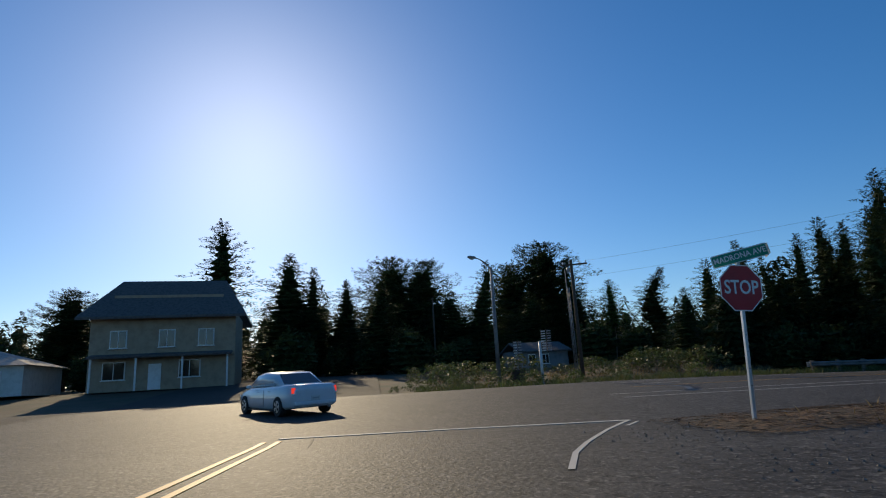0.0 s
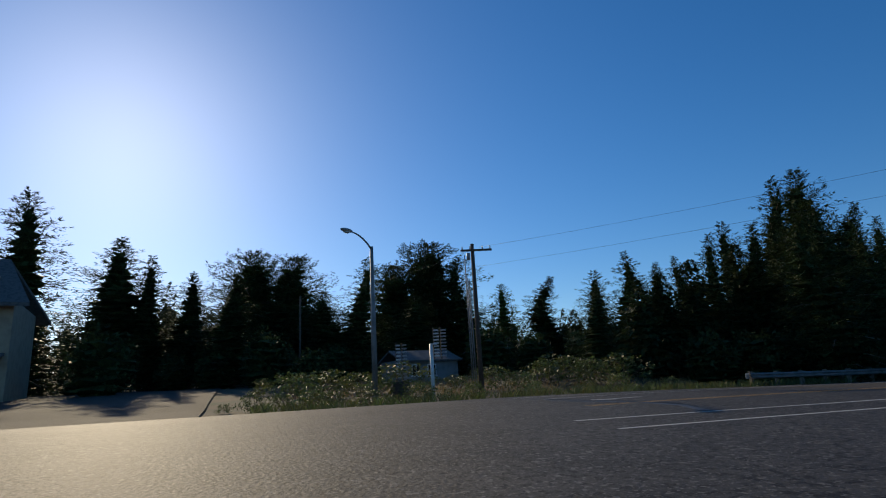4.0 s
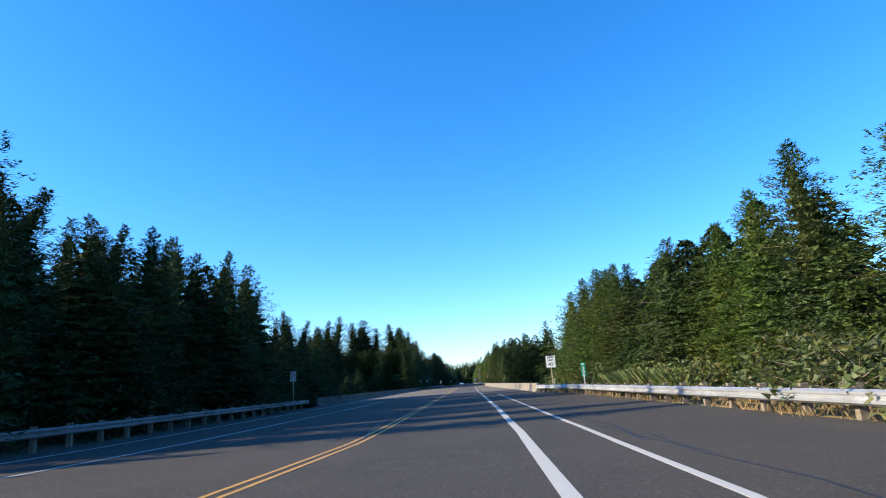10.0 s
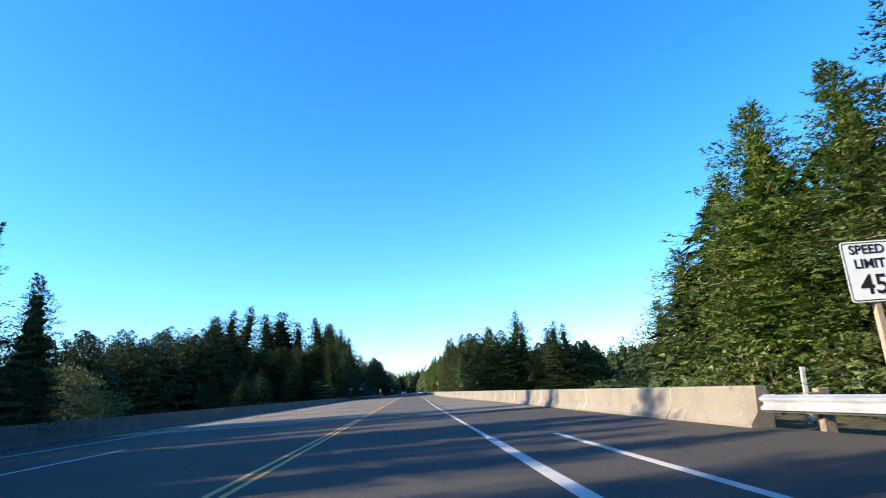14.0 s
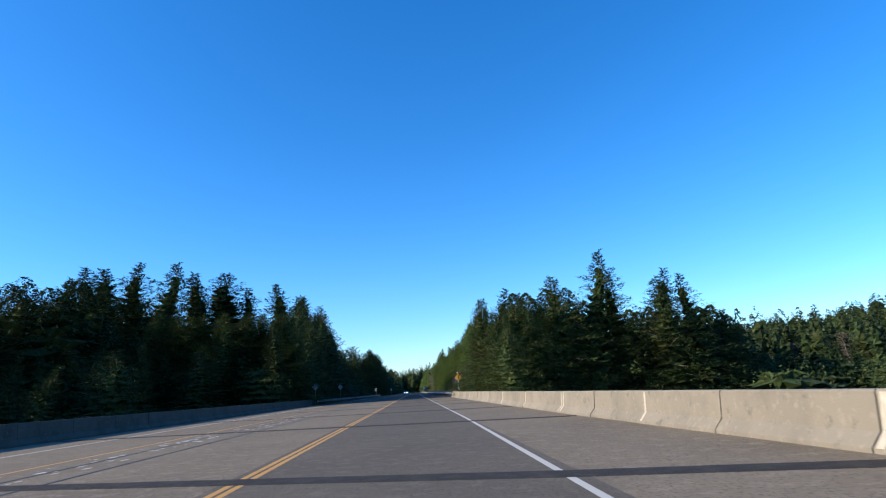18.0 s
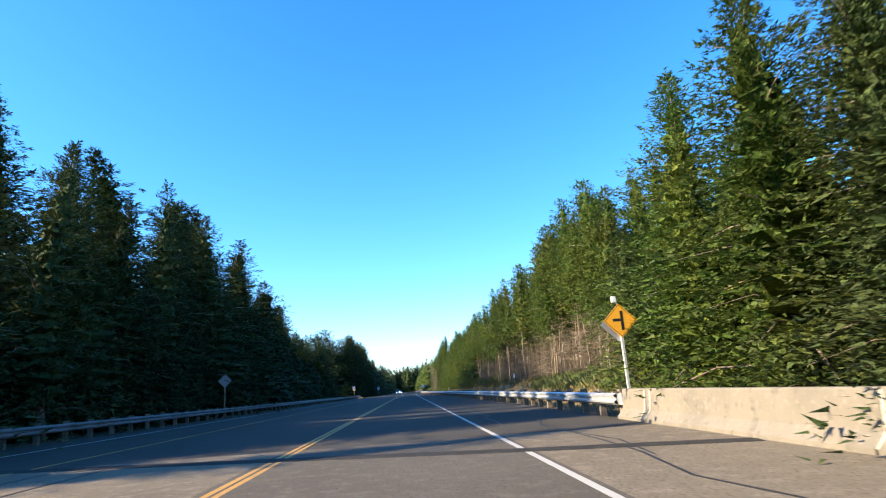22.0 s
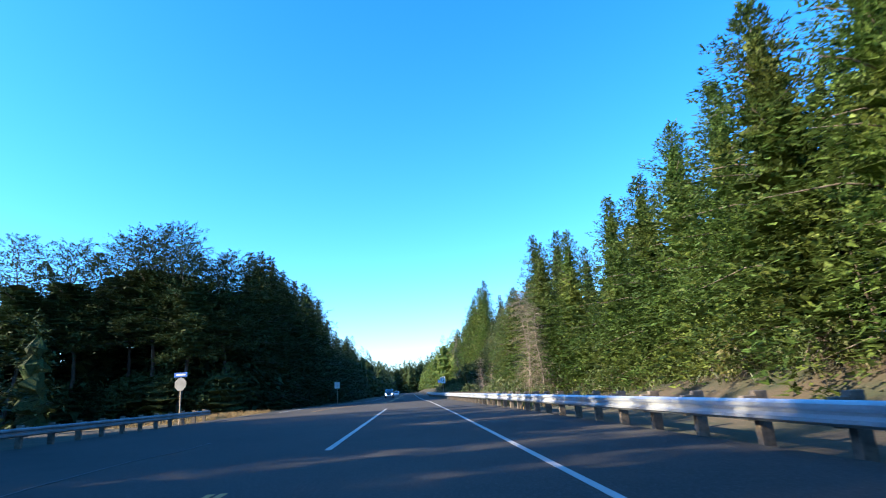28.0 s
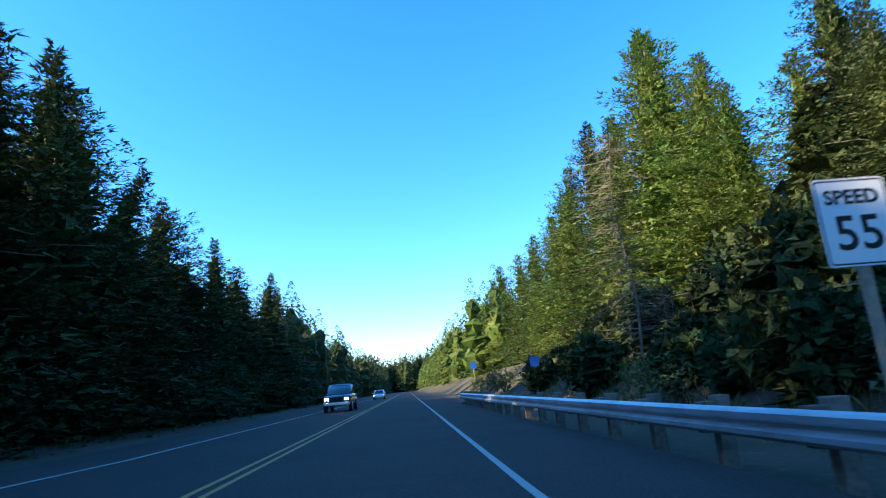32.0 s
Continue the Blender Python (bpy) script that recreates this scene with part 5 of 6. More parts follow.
SHORE_PINE = kind("pine", [conifer(46 + k, 18, c, 4.4, 140, 100, 0.34, power=0.4, lean=0.5, droop=0.2, lift=0.3, tiers=9, ragged=0.45, girth=0.9, core=900, inner=0.36, mass=0.36, mass_top=0.62, around=16, rings=30) for k, c in enumerate((0.3, 0.38))], 18, NEEDLES, DARK_BARK, "tall dark pine with a broad rounded crown", "tree", "tall pines along the highway")
POLE_PINE = kind("pine", [conifer(50 + k, 14, c, 2.5, 140, 46, 0.26, power=0.62, lean=0.3, droop=0.3, twigs=tw, ragged=0.5, girth=0.36, core=420, limbs=14, inner=0.24, mass=0.26, around=12, rings=24, slim=0.38) for k, (c, tw) in enumerate(((0.38, 14), (0.46, 18), (0.3, 12)))], 14, NEEDLES_SUN_TONED, PALE_BARK, "slender pine with a bare pale trunk and dead twigs", "tree", "slender roadside pines")
BRIGHT_SPRUCE = kind("spruce", [conifer(60 + k, 12, 0.02, sp, 330, 74, 0.2, power=0.84, lean=0.2, tiers=(0, 20, 16)[k], ragged=0.5, core=1400, inner=0.22, mass=0.3, around=18, rings=44, slim=0.4) for k, sp in enumerate((3.5, 3.9, 3.2))], 12, NEEDLES_SUN_TONED, BARK, "sunlit yellowish green spruce beside the road", "tree", "sunlit spruces")
NEAR_SPRUCE = kind("spruce", [conifer(64 + k, 14, 0.02, sp, 340, 80, 0.21, power=0.84, lean=0.25, tiers=ti, ragged=0.5, core=1500, inner=0.23, mass=0.3, around=18, rings=46, slim=0.4) for k, (sp, ti) in enumerate(((4.1, 0), (3.6, 21), (4.5, 18)))], 14, BRIGHTENED_NEEDLES, BARK, "tall green spruce with dense fine branches", "tree", "roadside spruces")
BROADLEAF = kind("broadleaf_tree", [leafy(70 + k, 11, 0.24, 3.4, 80, 430, 0.125) for k in range(2)], 11, LEAVES, PALE_BARK, "broadleaf tree with a loose olive green crown", "tree", "broadleaf trees")
BUSH = kind("bush", [leafy(80 + k, 2.0, 0.1, 1.5, 18, 44, 0.16, 3) for k in range(3)], 2.0, LEAVES, BARK, "rounded green bush beside the road", "bush", "roadside bushes")
BARE = kind("dead_spruce", [conifer(90 + k, 9, 0.93, 2.6, 8, 8, 0.2, lean=0.4, twigs=420, girth=0.5, mass=0) for k in range(2)], 9, TWIGS, PALE_BARK, "dead spruce with bare grey brown branches", "tree", "dead spruces")

rng = random.Random(11)


def turn():
    return rng.uniform(0, 360)


# behind the crossing: x, y, top
for x, y, top, sort in ((-62.3, -28.5, 25.6, 1), (-62.0, -18.4, 20.5, 0), (-60.6, -14.3, 18.3, 1), (-59.2, -10.2, 15.8, 0), (-75.2, -2.5, 22.1, 2), (-72.5, 2.8, 20.7, 2), (-59.3, 5.6, 13.6, 0), (-59.3, 9.8, 17.9, 1), (-67.5, 16.9, 18.8, 2), (-69.0, 21.9, 22.5, 2),
                        (-59.8, 24.1, 18.5, 1), (-54.8, 27.3, 13.9, 3), (-75.2, 46.4, 19.0, 0), (-72.0, 53.9, 20.0, 1), (-64.4, 54.6, 21.5, 1), (-55.3, -45.1, 14.9, 2), (-73.2, -52.9, 12.6, 2), (-52.2, -36.5, 10.2, 0), (-51.4, -5.5, 14.2, 0), (-50.4, 13.6, 11.9, 0)):
    (SPRUCE, OPEN_SPRUCE, CYPRESS, POLE_PINE)[sort].plant(x, y, top, turn(), 2.1 if sort == 0 else 1.9 if sort == 1 else 1.45)
for k in range(30):
    BACK_SPRUCE.plant(rng.uniform(-88, -69), -52 + 3.9 * k, rng.uniform(9, 14.5), turn(), 1.6)
for k in range(22):
    BRUSH.plant(rng.uniform(-54, -31), -38 + 3.9 * k + rng.uniform(-1, 1), rng.uniform(5.0, 8.6), turn(), 1.2)
for k in range(20):
    y = -5.2 + 1.35 * k
    BUSH.plant(rng.uniform(-20.5, -15.5), y, ground_height(-16, y) + rng.uniform(0.4, 1.15), turn(), rng.uniform(1.0, 1.5))
for k in range(34):
    y = -3 + 1.2 * k
    BUSH.plant(rng.uniform(-36, -20.5), y, ground_height(-28, y) + rng.uniform(0.5, 1.4), turn(), rng.uniform(1.0, 1.6))

# left wood before the bridge
for y, top in ((33.4, 12.8), (36.4, 13.5), (41, 11.8), (44.5, 10.8), (48, 11.2), (52.8, 12.5), (56, 11.4), (59.2, 12.1), (61.6, 12.7), (65, 12.0), (68, 11.6), (71.2, 13.6), (73.5, 11.6), (76.5, 9.0), (79.2, 10.2), (82.3, 10.0), (86.4, 9.8), (89.5, 8.0), (92, 5.5)):
    SPRUCE.plant(-17 + rng.uniform(-1.0, 1.0), y, top, turn(), 1.35)
for x, y, top in ((-25, 21.4, 8.1), (-25, 25.1, 8.9), (-25, 27.4, 10.1), (-25, 30, 10.8), (-25, 34, 12.9), (-25, 38.2, 13.8), (-32, 49.4, 21.2), (-32, 54.5, 22.7), (-30, 59.7, 18.5), (-30, 64, 17.5), (-31, 70, 18.5), (-30, 78.8, 19.6), (-32.4, 83.7, 20.6), (-30, 40.7, 15.9), (-28, 45, 16.0), (-29, 88, 15), (-24, 84, 12)):
    (SPRUCE if rng.random() < 0.6 else OPEN_SPRUCE).plant(x, y, top, turn(), 1.5)
for k in range(20):
    BACK_SPRUCE.plant(rng.uniform(-34, -22), 24 + 3.4 * k, min(8.5 + 0.3 * 3.4 * k, rng.uniform(12, 16)), turn(), 1.6)
for k in range(16):
    BRUSH.plant(rng.uniform(-22, -17), 27 + 3.5 * k, rng.uniform(4.0, 6.5), turn(), 1.25)

# left of the bridge, low in the gully
for x, y, top in ((-62, 132, 10.5), (-58, 146, 12), (-54, 160, 12.5), (-50, 172, 13.5), (-44, 182, 14.0), (-45, 189, 15.2), (-44, 196, 17.6), (-44, 204, 20.8), (-47, 212, 22.5), (-45, 221, 25), (-46, 233, 28.0), (-38, 228, 24.5), (-36, 240, 26.5), (-30, 236, 23), (-26, 245, 25), (-24, 257, 23.5), (-60, 110, 9), (-58, 122, 9.5), (-70, 100, 10), (-66, 88, 11)):
    (OPEN_SPRUCE if rng.random() < 0.3 else SPRUCE).plant(x, y, top + 0.8, turn(), 2.0)
for k in range(92):
    y = 96 + 1.6 * k
    BACK_SPRUCE.plant(rng.uniform(-72, -42), y, steps(((96, 11.3), (132, 12.3), (172, 14.8), (204, 20.6), (245, 24.6)), y) + rng.uniform(-2.2, 0.8), turn(), 2.7)
for k in range(20):
    SPRUCE.plant(rng.uniform(-40, -24), 172 + 1.9 * k, rng.uniform(3, 6.5) + 0.3 * k, turn(), 1.6)
BROADLEAF.plant(-24, 106, 4.6, 40, 1.1)
for k in range(13):
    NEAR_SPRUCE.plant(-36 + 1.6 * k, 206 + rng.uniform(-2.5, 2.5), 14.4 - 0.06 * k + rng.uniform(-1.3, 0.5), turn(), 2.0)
for k in range(14):
    BRUSH.plant(rng.uniform(-40, -22), 98 + 7.0 * k, rng.uniform(-1.5, 1.6), turn(), 1.3)

# left wood past the bridge
for y, top in ((199.5, 11.9), (204.5, 13.8), (209.4, 15.1), (213, 14.6), (216.5, 17), (221, 15.6), (225.6, 17.4), (228, 16), (230, 15.5), (234.5, 18), (240, 18.2), (243, 18), (246, 19), (251, 17.6), (254, 17.8), (257, 18), (262, 14.4), (265.5, 15.4), (268, 17.6), (274, 16.4), (277, 15.5), (281, 14.6), (284, 13.6), (287, 12.4), (290.5, 12.2), (294, 11.6), (297.5, 12.2), (301, 12.4), (306, 11.4), (310, 11.5), (313.5, 10.7), (316.5, 11.2), (319.6, 11.1), (324, 11.3), (327, 10.4), (330.5, 9.4), (393.7, 18.6), (397, 20.4), (400.8, 21.2), (404, 21), (407, 20.6), (410, 20.2), (413, 20), (417.5, 20.1), (422, 20.2), (426.5, 19.6), (431, 18.8), (434.6, 19.4), (438.6, 19.9), (444.5, 16.5), (450.6, 16.5), (455, 16.2), (460, 15.6), (470, 15), (481, 16.5), (492, 16.6)):
    x, top = (-16.6, 1.08 + (top - 1.08) * 0.95) if y < 247 else ((-24.0, 1.08 + (top - 1.08) * 1.44) if y < 345 else (-18.5 + 2.5 * smooth(400, 425, y), top))
    y = y + 11 if 247 < y < 345 else y
    (SPRUCE if rng.random() < (0.65 if y < 345 else 0.85) else (OPEN_SPRUCE if y < 345 else SHORE_PINE)).plant(x + rng.uniform(-1.2, 0.8), y, top * 1.04, turn(), 1.1 if y < 249 else 1.6 if y < 390 else 1.5)
# back rows, mostly unseen; heights set for the shade they throw on the road
for k in range(84):
    y = 203 + 3.5 * k
    if not 334 < y < 388:
        BACK_SPRUCE.plant(rng.uniform(-21, -18), y + 1.7, rng.uniform(6.5, 8) if y < 226 else rng.uniform(7.0, 8.5) if y < 236 else rng.uniform(9.5, 11.5) if y < 252 else rng.uniform(11, 13) if y < 290 else rng.uniform(8, 9.5) if y < 345 else rng.uniform(10, 13), turn(), 2.2)
        BACK_SPRUCE.plant(rng.uniform(-27, -21), y, rng.uniform(8.5, 10) if y < 226 else rng.uniform(13, 15.5) if y < 252 else rng.uniform(14, 17) if y < 300 else (rng.uniform(9, 12) if y < 345 else rng.uniform(15, 19)), turn(), 2.0)
for x, y, top in ((-60, 350, 17), (-62, 362, 18), (-58, 374, 18), (-52, 382, 19), (-47, 387, 20), (-42, 390, 20), (-36, 391, 21), (-30, 394, 21), (-26, 397, 22)):
    BACK_SPRUCE.plant(x, y, top, turn(), 1.7)
for x, y, top in ((-27, 385, 21), (-22.4, 383.5, 18.5), (-19.6, 387.5, 17.8), (-20.4, 391, 19.6), (-31, 388, 21), (-24.5, 389.5, 22.5), (-36, 386, 20), (-40, 383, 20)):
    SHORE_PINE.plant(x, y, top, turn(), 1.25)
for k in range(26):
    BRUSH.plant(rng.uniform(-42, -18.5), 385 + 0.3 * k, rng.uniform(3.5, 7), turn(), 1.5)
for k in range(112):
    y = 199 + 2.7 * k
    if not 332 < y < 390:
        BRUSH.plant(rng.uniform(-20, -17.6) if y < 252 else rng.uniform(-22, -17.5) if y < 400 else rng.uniform(-18.5, -13.5), y, rng.uniform(3.8, 7.5) if y < 400 else rng.uniform(3, 6), turn(), 1.6)

# the last four, mostly hidden, are added to shade the left lanes
for x, y, top in ((-23.5, 304, 17.5), (-24.5, 308.5, 19.5), (-24, 314, 20.4), (-25, 318.5, 20.8), (-18.2, 327.9, 14.2), (-19.0, 331.5, 14.8), (-18.6, 334.6, 13.8), (-19.0, 337.4, 13), (-24.5, 340.5, 16), (-24.0, 344.0, 15.2), (-24.5, 347.5, 15.6), (-24.8, 351.0, 15)):
    SPRUCE.plant(x, y, top, turn(), 1.4)

# right wood before the bridge
for y, top in ((27, 8.0), (33, 8.6), (38, 9.1), (43, 8.8), (46.3, 8.2), (50.4, 8.5), (54, 8.6), (57.5, 8.5), (60.6, 9.1), (63, 9.2), (65, 9.5), (67.2, 10.0), (70.5, 9.8), (74, 9.4), (76.6, 9.5), (79.4, 8.0), (84, 6.4), (87, 4.5)):
    x = 15.4 + rng.uniform(-0.7, 0.9) if y < 56 else 14.0 + rng.uniform(-0.6, 0.8)
    (BRIGHT_SPRUCE if rng.random() < 0.7 else NEAR_SPRUCE).plant(x, y, top, turn(), 1.5)
for k in range(15):
    BACK_SPRUCE.plant(rng.uniform(19, 27), 24 + 4.4 * k, rng.uniform(8.5, 11), turn(), 1.8)
for k in range(20):
    BUSH.plant(rng.uniform(11.6, 13.4), 18 + 3.4 * k, rng.uniform(0.9, 2.2), turn(), 1.3)
for k in range(11):
    BACK_SPRUCE.plant(rng.uniform(16.2, 17.6), 50 + 3.4 * k, rng.uniform(8.0, 9.6), turn(), 2.3)
BARE.plant(12.4, 62.5, 2.8, 0, 0.9)

# right of the bridge and the clump at its end
for x, y, top, sort in ((10.6, 196.5, 9.6, 0), (11.6, 192.5, 13.6, 0), (15, 190, 14.5, 1), (18, 192, 13.5, 0), (20.4, 189, 15.8, 0), (25.8, 190, 19.3, 1), (28.7, 191, 16.2, 0), (33, 188, 14.5, 0), (36.3, 190, 16.6, 1), (38.5, 190, 15.7, 1), (43, 191, 10.0, 0), (46, 193, 7.5, 0),
                        (12, 185.5, 10.6, 0), (12.3, 189.8, 9.9, 0), (12, 197.4, 14.6, 1), (12.2, 201, 11.5, 0), (12.4, 205, 12.4, 0), (12.4, 210, 12.7, 0), (15.2, 186.5, 13.0, 0), (17.5, 187, 11.6, 0), (17, 200, 14, 0), (18, 207, 14, 0), (18.5, 214, 13.5, 0)):
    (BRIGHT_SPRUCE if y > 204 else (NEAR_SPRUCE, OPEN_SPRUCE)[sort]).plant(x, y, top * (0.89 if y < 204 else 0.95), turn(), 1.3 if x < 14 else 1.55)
for k in range(36):
    BACK_SPRUCE.plant(17 + 0.83 * k, rng.uniform(195, 200), rng.uniform(11, 15) - (0 if k < 12 else 4), turn(), 2.5)
for k in range(60):
    BRUSH.plant(rng.uniform(16, 110), rng.uniform(175, 215), rng.uniform(1.5, 4.0), turn(), 1.7)
for k in range(10):
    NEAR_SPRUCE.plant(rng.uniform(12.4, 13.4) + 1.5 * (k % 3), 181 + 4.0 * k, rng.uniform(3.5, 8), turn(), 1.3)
for k in range(60):
    (BACK_SPRUCE, SPRUCE, BACK_SPRUCE, BARE)[k % 4].plant(40 + 1.8 * k + rng.uniform(-2, 2), 200 + 0.6 * k + rng.uniform(-8, 8), rng.uniform(1.5, 5.0) + 0.1 * k, turn(), 1.6)

# slender pines above the bank
for k in range(112):
    y = 219.5 + 0.97 * k + rng.uniform(-0.6, 0.6)
    top = steps(((222, 12.4), (236, 14.0), (247, 13.4), (252, 12.8), (257, 12.0), (264, 12.2), (275, 12.2), (285, 12.0), (292, 12.4), (303, 12.3), (316, 11.7), (345, 12.4), (360, 12)), y) + rng.uniform(-1.2, 0.3)
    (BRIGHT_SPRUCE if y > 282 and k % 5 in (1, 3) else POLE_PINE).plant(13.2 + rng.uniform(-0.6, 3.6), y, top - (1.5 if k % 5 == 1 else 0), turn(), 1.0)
for k in range(48):
    y = 218 + 2.9 * k
    BACK_SPRUCE.plant(rng.uniform(19, 25), y, rng.uniform(12, 14.5), turn(), 1.6)
for k in range(30):
    BRUSH.plant(rng.uniform(20, 24), 216 + 4.6 * k, rng.uniform(5, 7), turn(), 1.6)
for k in range(44):
    y = 214 + 3.1 * k
    BUSH.plant(rng.uniform(12.0, 13.4), y, ground_height(12, y) + rng.uniform(0.3, 0.8) + (0.7 if y > 258 else 0.0), turn(), 1.1)

for k in range(26):
    BRUSH.plant(rng.uniform(12.5, 15.5), 384 + 2.4 * k, ground_height(13, 384 + 2.4 * k) + rng.uniform(2.2, 4.2), turn(), 1.3)

for k in range(30):
    BRUSH.plant(rng.uniform(9.6, 12.6), 402 + 1.4 * k, ground_height(11, 402 + 1.4 * k) + rng.uniform(0.9, 2.2), turn(), 1.5)

for k in range(34):
    POLE_PINE.plant(rng.uniform(12.8, 17.5), 216.5 + 0.8 * k + rng.uniform(-0.5, 0.5), rng.uniform(10.2, 12.0), turn(), 0.9)

# dead stems and twigs below the slender pines
def dead_tangle(name, count, x0, x1, y0, y1, low, high, label, seed):
    g = np.random.default_rng(seed)
    v, f = [], []
    for k in range(count):
        x, y = g.uniform(x0, x1), y0 + (y1 - y0) * g.uniform(0, 1) ** 2.1
        z = ground_height(x, y) - 0.1
        top = g.uniform(low, high)
        w = g.uniform(0.012, 0.035)
        lx, ly = g.normal(0, 0.05, 2) * top
        o = len(v)
        v += [(x - w, y - w, z), (x + w, y - w, z), (x, y + w, z), (x + lx, y + ly, z + top)]
        f += [(o, o + 1, o + 3), (o + 1, o + 2, o + 3), (o + 2, o, o + 3)]
        for j in range(9):
            t = g.uniform(0.12, 0.95)
            a, reach = g.uniform(0, 6.283), g.uniform(0.3, 1.1)
            bx, by, bz = x + lx * t, y + ly * t, z + top * t
            dx, dy = math.cos(a) * reach, math.sin(a) * reach
            tw = g.uniform(0.007, 0.016)
            o = len(v)
            v += [(bx, by, bz + tw), (bx, by, bz - tw), (bx + dx, by + dy, bz + g.uniform(-0.45, 0.25) * reach)]
            f += [(o, o + 1, o + 2)]
    return tagged(mesh_part(name, v, f, TWIGS), label, "dead wood", kind="stuff")


dead_tangle("dead_stems", 2300, 12.8, 18, 217, 332, 2.6, 5.6, "pale dead stems and twigs below the slender pines", 31)
dead_tangle("dead_stems", 260, 10.5, 14, 355, 440, 1.2, 3.0, "grey dead stems among the roadside trees", 32)

for k, top in enumerate((12.4, 12.0, 11.4, 11.6, 10.8, 11.0)):
    BRIGHT_SPRUCE.plant(13.6 + rng.uniform(-0.6, 0.8), 329 + 3.9 * k, top, turn(), 1.3)

# right wood along the last stretch
for y, top, sort in ((353.5, 10.4, 1), (357, 10.6, 0), (362.5, 9.7, 0), (366, 9.0, 0), (369.5, 9.6, 1), (373.4, 9.4, 1), (376.4, 9.7, 0), (379.6, 9.4, 0), (382, 8.2, 3), (385.2, 9.2, 2), (388, 7.8, 0), (392, 7.0, 3), (396.5, 7.5, 3), (399.8, 8.2, 0), (403.4, 9.3, 0), (407.5, 8.6, 0), (411, 8.4, 0), (415, 9.0, 0), (418.6, 9.4, 1), (420.7, 11.2, 0), (425.4, 14.3, 0), (430, 12.2, 0), (435.9, 13.7, 2), (441, 12.6, 0), (446, 12.2, 0), (452, 11.9, 0), (460, 12.0, 1), (470, 12.0, 1), (480, 12.4, 0), (491, 12.2, 1)):
    x = 12.3 + rng.uniform(-0.7, 0.9)
    if y > 376:
        x, y, top = x + 5.2, y + 10, 1.08 + (top - 1.08) * 1.5
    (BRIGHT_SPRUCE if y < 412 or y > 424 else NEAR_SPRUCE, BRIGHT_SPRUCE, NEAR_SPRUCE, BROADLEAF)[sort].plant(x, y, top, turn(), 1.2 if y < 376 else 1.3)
for k in range(34):
    y = 346 + 4.3 * k
    BACK_SPRUCE.plant(rng.uniform(16, 22), y, rng.uniform(9, 11.5) if y < 380 else rng.uniform(8, 12), turn(), 1.9)
for k in range(30):
    y = 346 + 4.4 * k
    BUSH.plant(rng.uniform(8.6, 11.2), y, ground_height(10, y) + rng.uniform(0.5, 1.6), turn(), 1.2)
for x, y, top in ((9.4, 353.4, 6.3), (9.9, 352.2, 5.2), (9.8, 354.6, 5.8), (10.2, 383, 4.0), (10.4, 377, 3.2), (11.4, 428, 10.4), (10.8, 424, 3.4)):
    BARE.plant(x, y, top, turn())


for x, y, top in ((19.5, 380.3, 17.5), (20, 393, 20.5), (18.8, 438.5, 23), (21, 402, 16.5), (20, 425, 17.5), (19.5, 450, 19), (22, 378, 15), (19, 460, 17)):
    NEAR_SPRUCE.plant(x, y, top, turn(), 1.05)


def far_wood(name, spots, mat, label, seed, n=160, fine=1.0):
    """Woods too far off to count: many simple conifers in one mesh."""
    quads, inside = [], []
    g = np.random.default_rng(seed)
    sprays = n
    for x, y, z, high, wide in spots:
        n = int(sprays * min(1.6, max(0.9, wide / 3.6))) if sprays > 500 else sprays
        t = g.uniform(0.0, 1.0, n) ** 0.85
        r = wide * (1 - t) ** 0.75 * g.uniform(0.5, 1.05, n) + 0.15
        a = g.uniform(0, 6.283, n)
        out = np.stack([np.cos(a), np.sin(a), np.zeros(n)], axis=1)
        place = out * r[:, None] + np.stack([np.full(n, x), np.full(n, y), z + high * (0.02 + 0.96 * t)], axis=1)
        way = unit(out + np.stack([np.zeros(n), np.zeros(n), g.normal(-0.25, 0.3, n)], axis=1) + g.normal(0, 0.3, (n, 3)))
        flat = unit(np.cross(way, [0, 0, 1]) + g.normal(0, 0.35, (n, 3)))
        long = g.uniform(0.8, 1.7, n) * (0.35 + 0.65 * (1 - t)) * (min(wide, 4.2) if sprays > 500 else wide) / 2.6 * fine
        quads.append(tips(place, way, flat, long, long * g.uniform(0.5, 0.85, n)))
        inside.append(bough_mass(g, lambda h: (x, y), z + 0.05 * high, z + 0.75 * high, lambda t: 0.6 * wide * (1 - 0.75 * t) ** 0.75, 18 if sprays > 500 else 7, 20 if sprays > 500 else 9))
    verts, faces = joined(quads, inside)
    return tagged(mesh_part(name, verts.tolist(), faces, mat), label, "woods", kind="stuff")


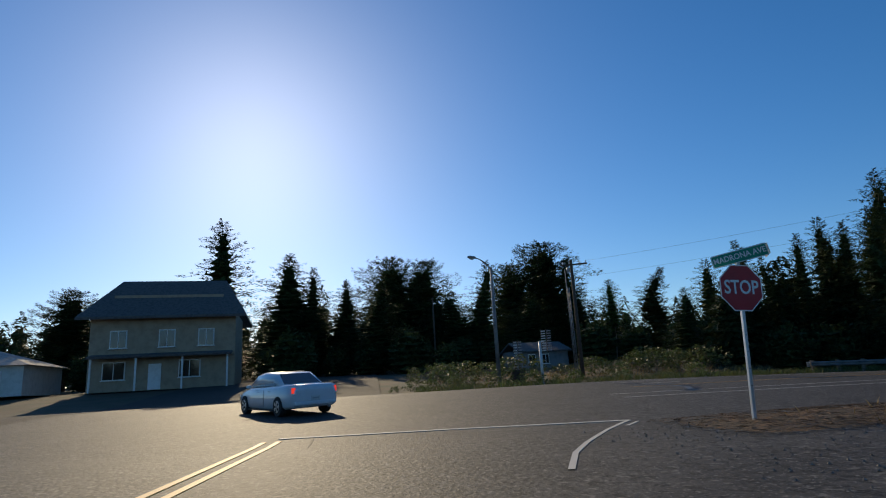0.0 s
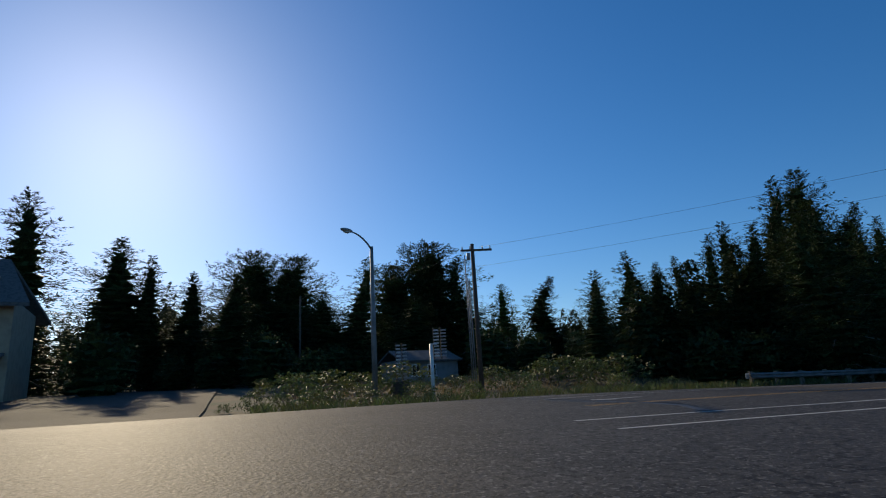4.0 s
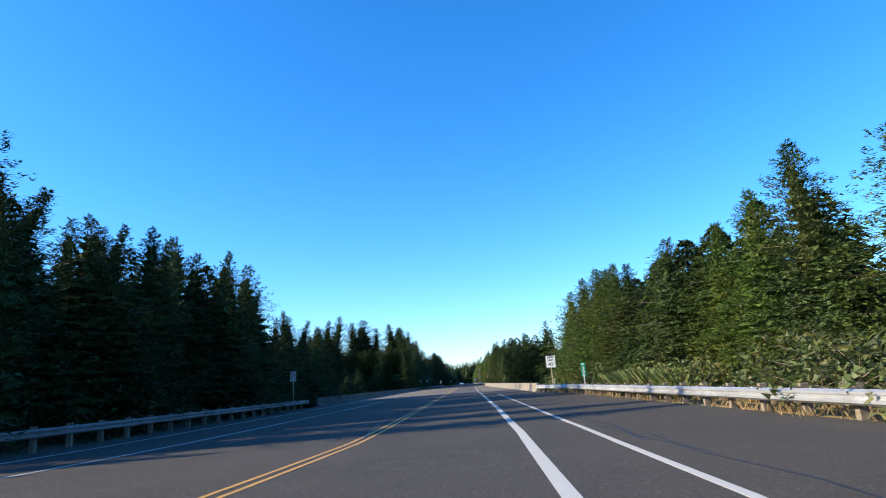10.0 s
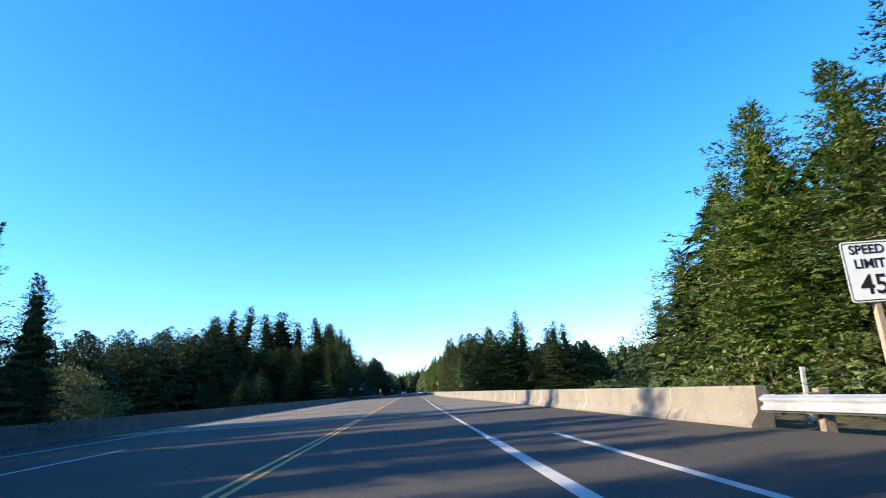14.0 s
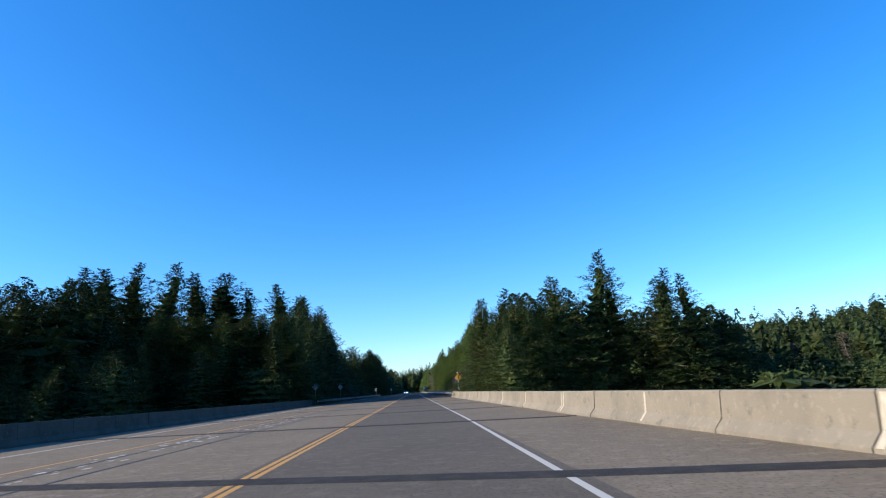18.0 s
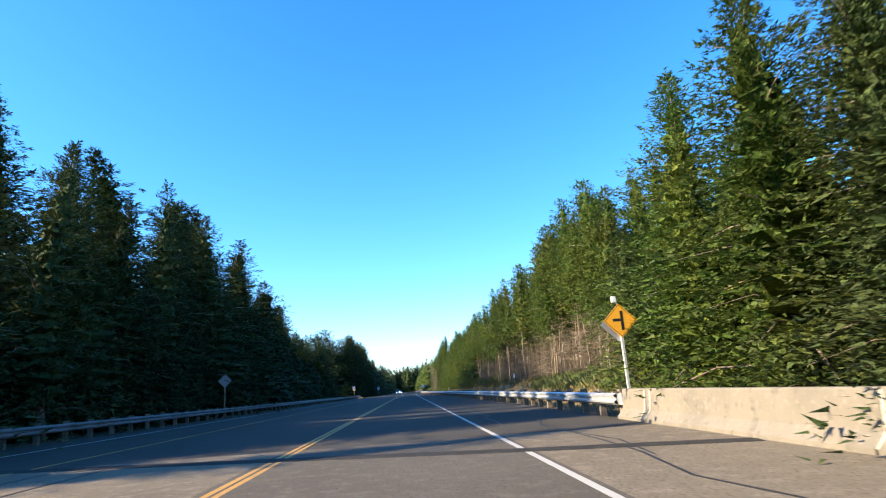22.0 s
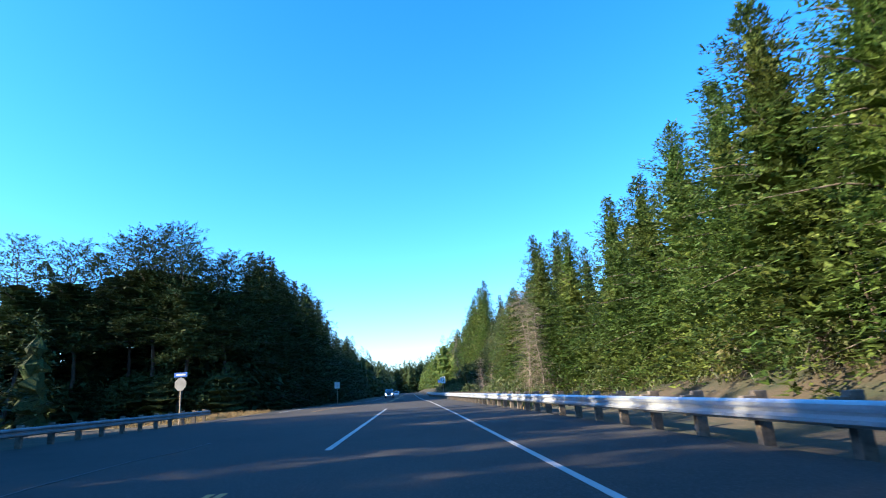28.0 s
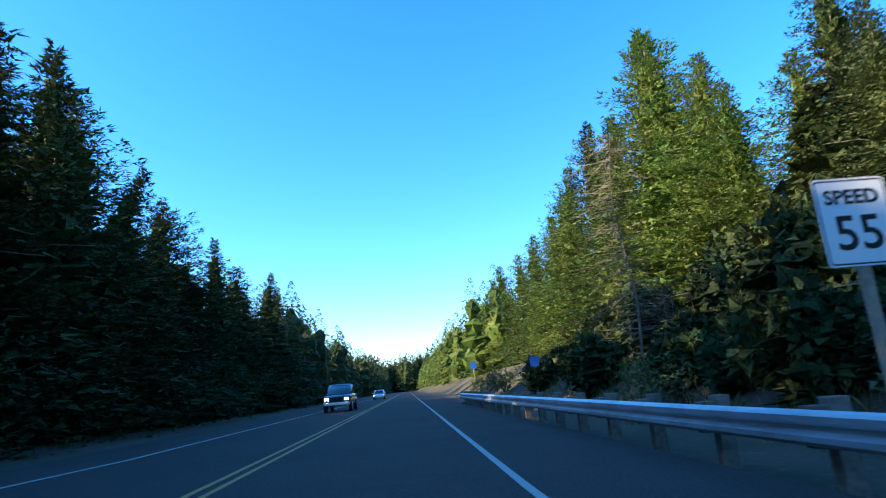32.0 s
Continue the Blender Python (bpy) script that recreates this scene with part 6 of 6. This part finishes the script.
def thicket(name, spots, mat, label, seed):
    """Tangled undergrowth: many small leafy sprays in uneven heaps, in one mesh."""
    heaps, inside = [], []
    g = np.random.default_rng(seed)
    for x, y, z, high, wide in spots:
        n = 1350
        d = unit(g.normal(0, 1, (n, 3)))
        lump = 0.75 + 0.25 * np.sin(d[:, 0] * 5 + x) * np.cos(d[:, 1] * 4 + y)
        place = d * (lump * g.uniform(0.3, 1.0, n) ** 0.4)[:, None] * [wide, wide, high * 0.55] + np.array([x, y, z + high * 0.42])
        place[:, 2] = np.maximum(place[:, 2], z + 0.3)
        way = unit(d * 0.7 + g.normal(0, 0.6, (n, 3)))
        long = g.uniform(0.17, 0.42, n)
        inside.append(bough_mass(g, lambda h: (x, y), z + 0.1, z + 0.75 * high, lambda t: 0.56 * wide * math.sqrt(max(0.05, 1 - (1.5 * t - 0.6) ** 2)), 18, 14, 0.3))
        heaps.append(tips(place, way, unit(np.cross(way, g.normal(0, 1, (n, 3)))), long, long * g.uniform(0.5, 0.9, n)))
    verts, faces = joined(heaps, inside)
    return tagged(mesh_part(name, verts.tolist(), faces, mat), label, "undergrowth", kind="stuff")


def spots(count, x0, x1, y0, y1, low, high, level=None):
    out = []
    for k in range(count):
        y = y0 + (y1 - y0) * (k + rng.random()) / count
        x = rng.uniform(x0, x1)
        h = rng.uniform(low, high)
        out.append((x, y, (ground_height(x, y) if level is None else level) - 0.3, h, h * rng.uniform(0.22, 0.3)))
    return out


far_wood("deep_wood", BACK_SPRUCE.spots, NEEDLES, "dark spruces standing deeper in the wood", 7, 1000, 0.58)
thicket("undergrowth", BRUSH.spots, NEEDLES, "dark tangled undergrowth below the trees", 8)
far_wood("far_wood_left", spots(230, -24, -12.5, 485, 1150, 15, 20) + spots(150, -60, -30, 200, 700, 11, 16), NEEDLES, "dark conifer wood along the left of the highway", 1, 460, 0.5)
far_wood("far_wood_right", spots(230, 11.5, 22, 485, 1150, 12, 16) + spots(110, 20, 60, 230, 700, 12, 17), NEEDLES_SUN_TONED, "sunlit conifer wood along the highway", 2, 460, 0.5)
far_wood("hill_wood", spots(420, 70, 250, 240, 430, 10, 14) + spots(120, 40, 110, 205, 290, 8, 12), NEEDLES, "wooded hillside beyond the creek", 3)
far_wood("road_end_wood", spots(120, -40, 50, 860, 960, 26, 34), NEEDLES, "woods at the end of the straight road", 4)
far_wood("gully_wood", spots(110, -140, -60, 60, 200, 9, 15) + spots(90, -140, -84, -95, 60, 12, 18), NEEDLES, "mixed wood behind the near trees", 5)
far_wood("side_street_wood", spots(60, 30, 120, -60, -22, 8, 14) + spots(50, 26, 120, 20, 60, 9, 14), NEEDLES, "trees round the side road behind", 6)


def grass(name, spots_, mat, label, seed, tall, blades=7):
    g = np.random.default_rng(seed)
    verts = []
    for x, y in spots_:
        for _ in range(blades):
            a = g.uniform(0, 6.283)
            px, py = x + g.normal(0, 0.14), y + g.normal(0, 0.14)
            z = max(ground_height(px, py), -0.12)
            h = tall * g.uniform(0.5, 1.3)
            w = 0.006 + 0.018 * h * (0.3 if tall > 1 else 1.0)
            lx, ly = g.normal(0, 0.35) * h, g.normal(0, 0.35) * h
            dx, dy = math.cos(a) * w, math.sin(a) * w
            verts += [(px - dx, py - dy, z), (px + dx, py + dy, z), (px + lx * 0.5 + dx * 0.6, py + ly * 0.5 + dy * 0.6, z + h * 0.65), (px + lx, py + ly, z + h)]
    return tagged(mesh_part(name, verts, [(k, k + 1, k + 2, k + 3) for k in range(0, len(verts), 4)], mat), label, "grass", kind="stuff")


def strip(count, x0, x1, y0, y1):
    return [(rng.uniform(x0, x1), rng.uniform(y0, y1)) for _ in range(count)]


grass("dry_grass", strip(1500, -38, -18, -2, 38) + strip(900, 8.9, 12.8, 208, 300) + strip(420, 9.9, 12.4, 16, 70) + strip(16, 12.1, 15.5, 1.5, 5.0) + strip(420, 7.4, 10.5, 345, 440) + strip(1500, -26, -12.6, 360, 384), DRY_GRASS, "dry yellow grass on the road verges", 21, 0.32)
grass("green_grass", strip(1100, 11.0, 13.2, 207, 234) + strip(400, 11.6, 13.2, 212, 345) + strip(600, -15.5, -11.7, -4, 30) + strip(500, 7.6, 10.5, 345, 440), LEAVES, "green grass and weeds along the verges", 22, 0.42)

grass("broom_thicket", strip(200, 11.0, 12.4, 42, 55), LEAVES, "feathery green broom behind the guardrail", 23, 1.15, 16)

# dirt mound with fallen needles round the stop sign
g = np.random.default_rng(8)
verts, faces = [], []
for j in range(13):
    for i in range(19):
        u, v = i / 18 - 0.5, j / 12 - 0.5
        x, y = 12.9 + u * 3.4 - 0.5 * v, 1.9 + v * 5.8
        fall = max(0.0, 1 - (2 * abs(u)) ** 2.2) * max(0.0, 1 - (2 * abs(v)) ** 2.2)
        verts.append((x, y, road_z(x, y) - 0.05 + 0.17 * fall ** 0.6 + 0.12 * fall * noise.noise(Vector((x * 1.7, y * 1.7, 3)))))
for j in range(12):
    for i in range(18):
        a = j * 19 + i
        faces.append((a, a + 1, a + 20, a + 19))
tagged(mesh_part("dirt_mound", verts, faces, NEEDLE_LITTER, smooth=True), "low mound of dirt and brown needles", "ground", kind="structure")
verts = []
for k in range(5200):
    u, v = g.uniform(-0.5, 0.5, 2)
    x, y = 12.9 + u * 3.6 - 0.5 * v, 1.9 + v * 6.0
    a, w = g.uniform(0, 6.283), g.uniform(0.05, 0.12)
    z = road_z(x, y) + 0.03 + 0.10 * max(0.0, 1 - (2 * abs(u)) ** 2) * max(0.0, 1 - (2 * abs(v)) ** 2) + g.uniform(0, 0.04)
    dx, dy = math.cos(a) * w, math.sin(a) * w
    verts += [(x - dx, y - dy, z), (x + dy * 0.08, y - dx * 0.08, z + 0.01), (x + dx, y + dy, z + g.uniform(0, 0.03)), (x - dy * 0.08, y + dx * 0.08, z + 0.01)]
tagged(mesh_part("needle_litter", verts, [(k, k + 1, k + 2, k + 3) for k in range(0, len(verts), 4)], NEEDLE_LITTER), "loose brown needles and straw on the mound", "litter", kind="stuff")
# loose stones on the gravel
verts, faces = [], []
for k in range(1500):
    x, y = g.uniform(12.0, 23), g.uniform(-3.1, 9)
    s = g.uniform(0.008, 0.026)
    z = road_z(x, y) + 0.012
    o = len(verts)
    j = g.uniform(-0.4, 0.4, 6) * s
    verts += [(x - s + j[0], y + j[1], z), (x + j[2], y - s, z), (x + s, y + j[3], z), (x + j[4], y + s, z), (x + j[5], y, z + s * 0.9)]
    faces += [(o, o + 1, o + 4), (o + 1, o + 2, o + 4), (o + 2, o + 3, o + 4), (o + 3, o, o + 4)]
tagged(mesh_part("loose_stones", verts, faces, CONCRETE), "small loose stones on the gravel", "stones", kind="stuff")
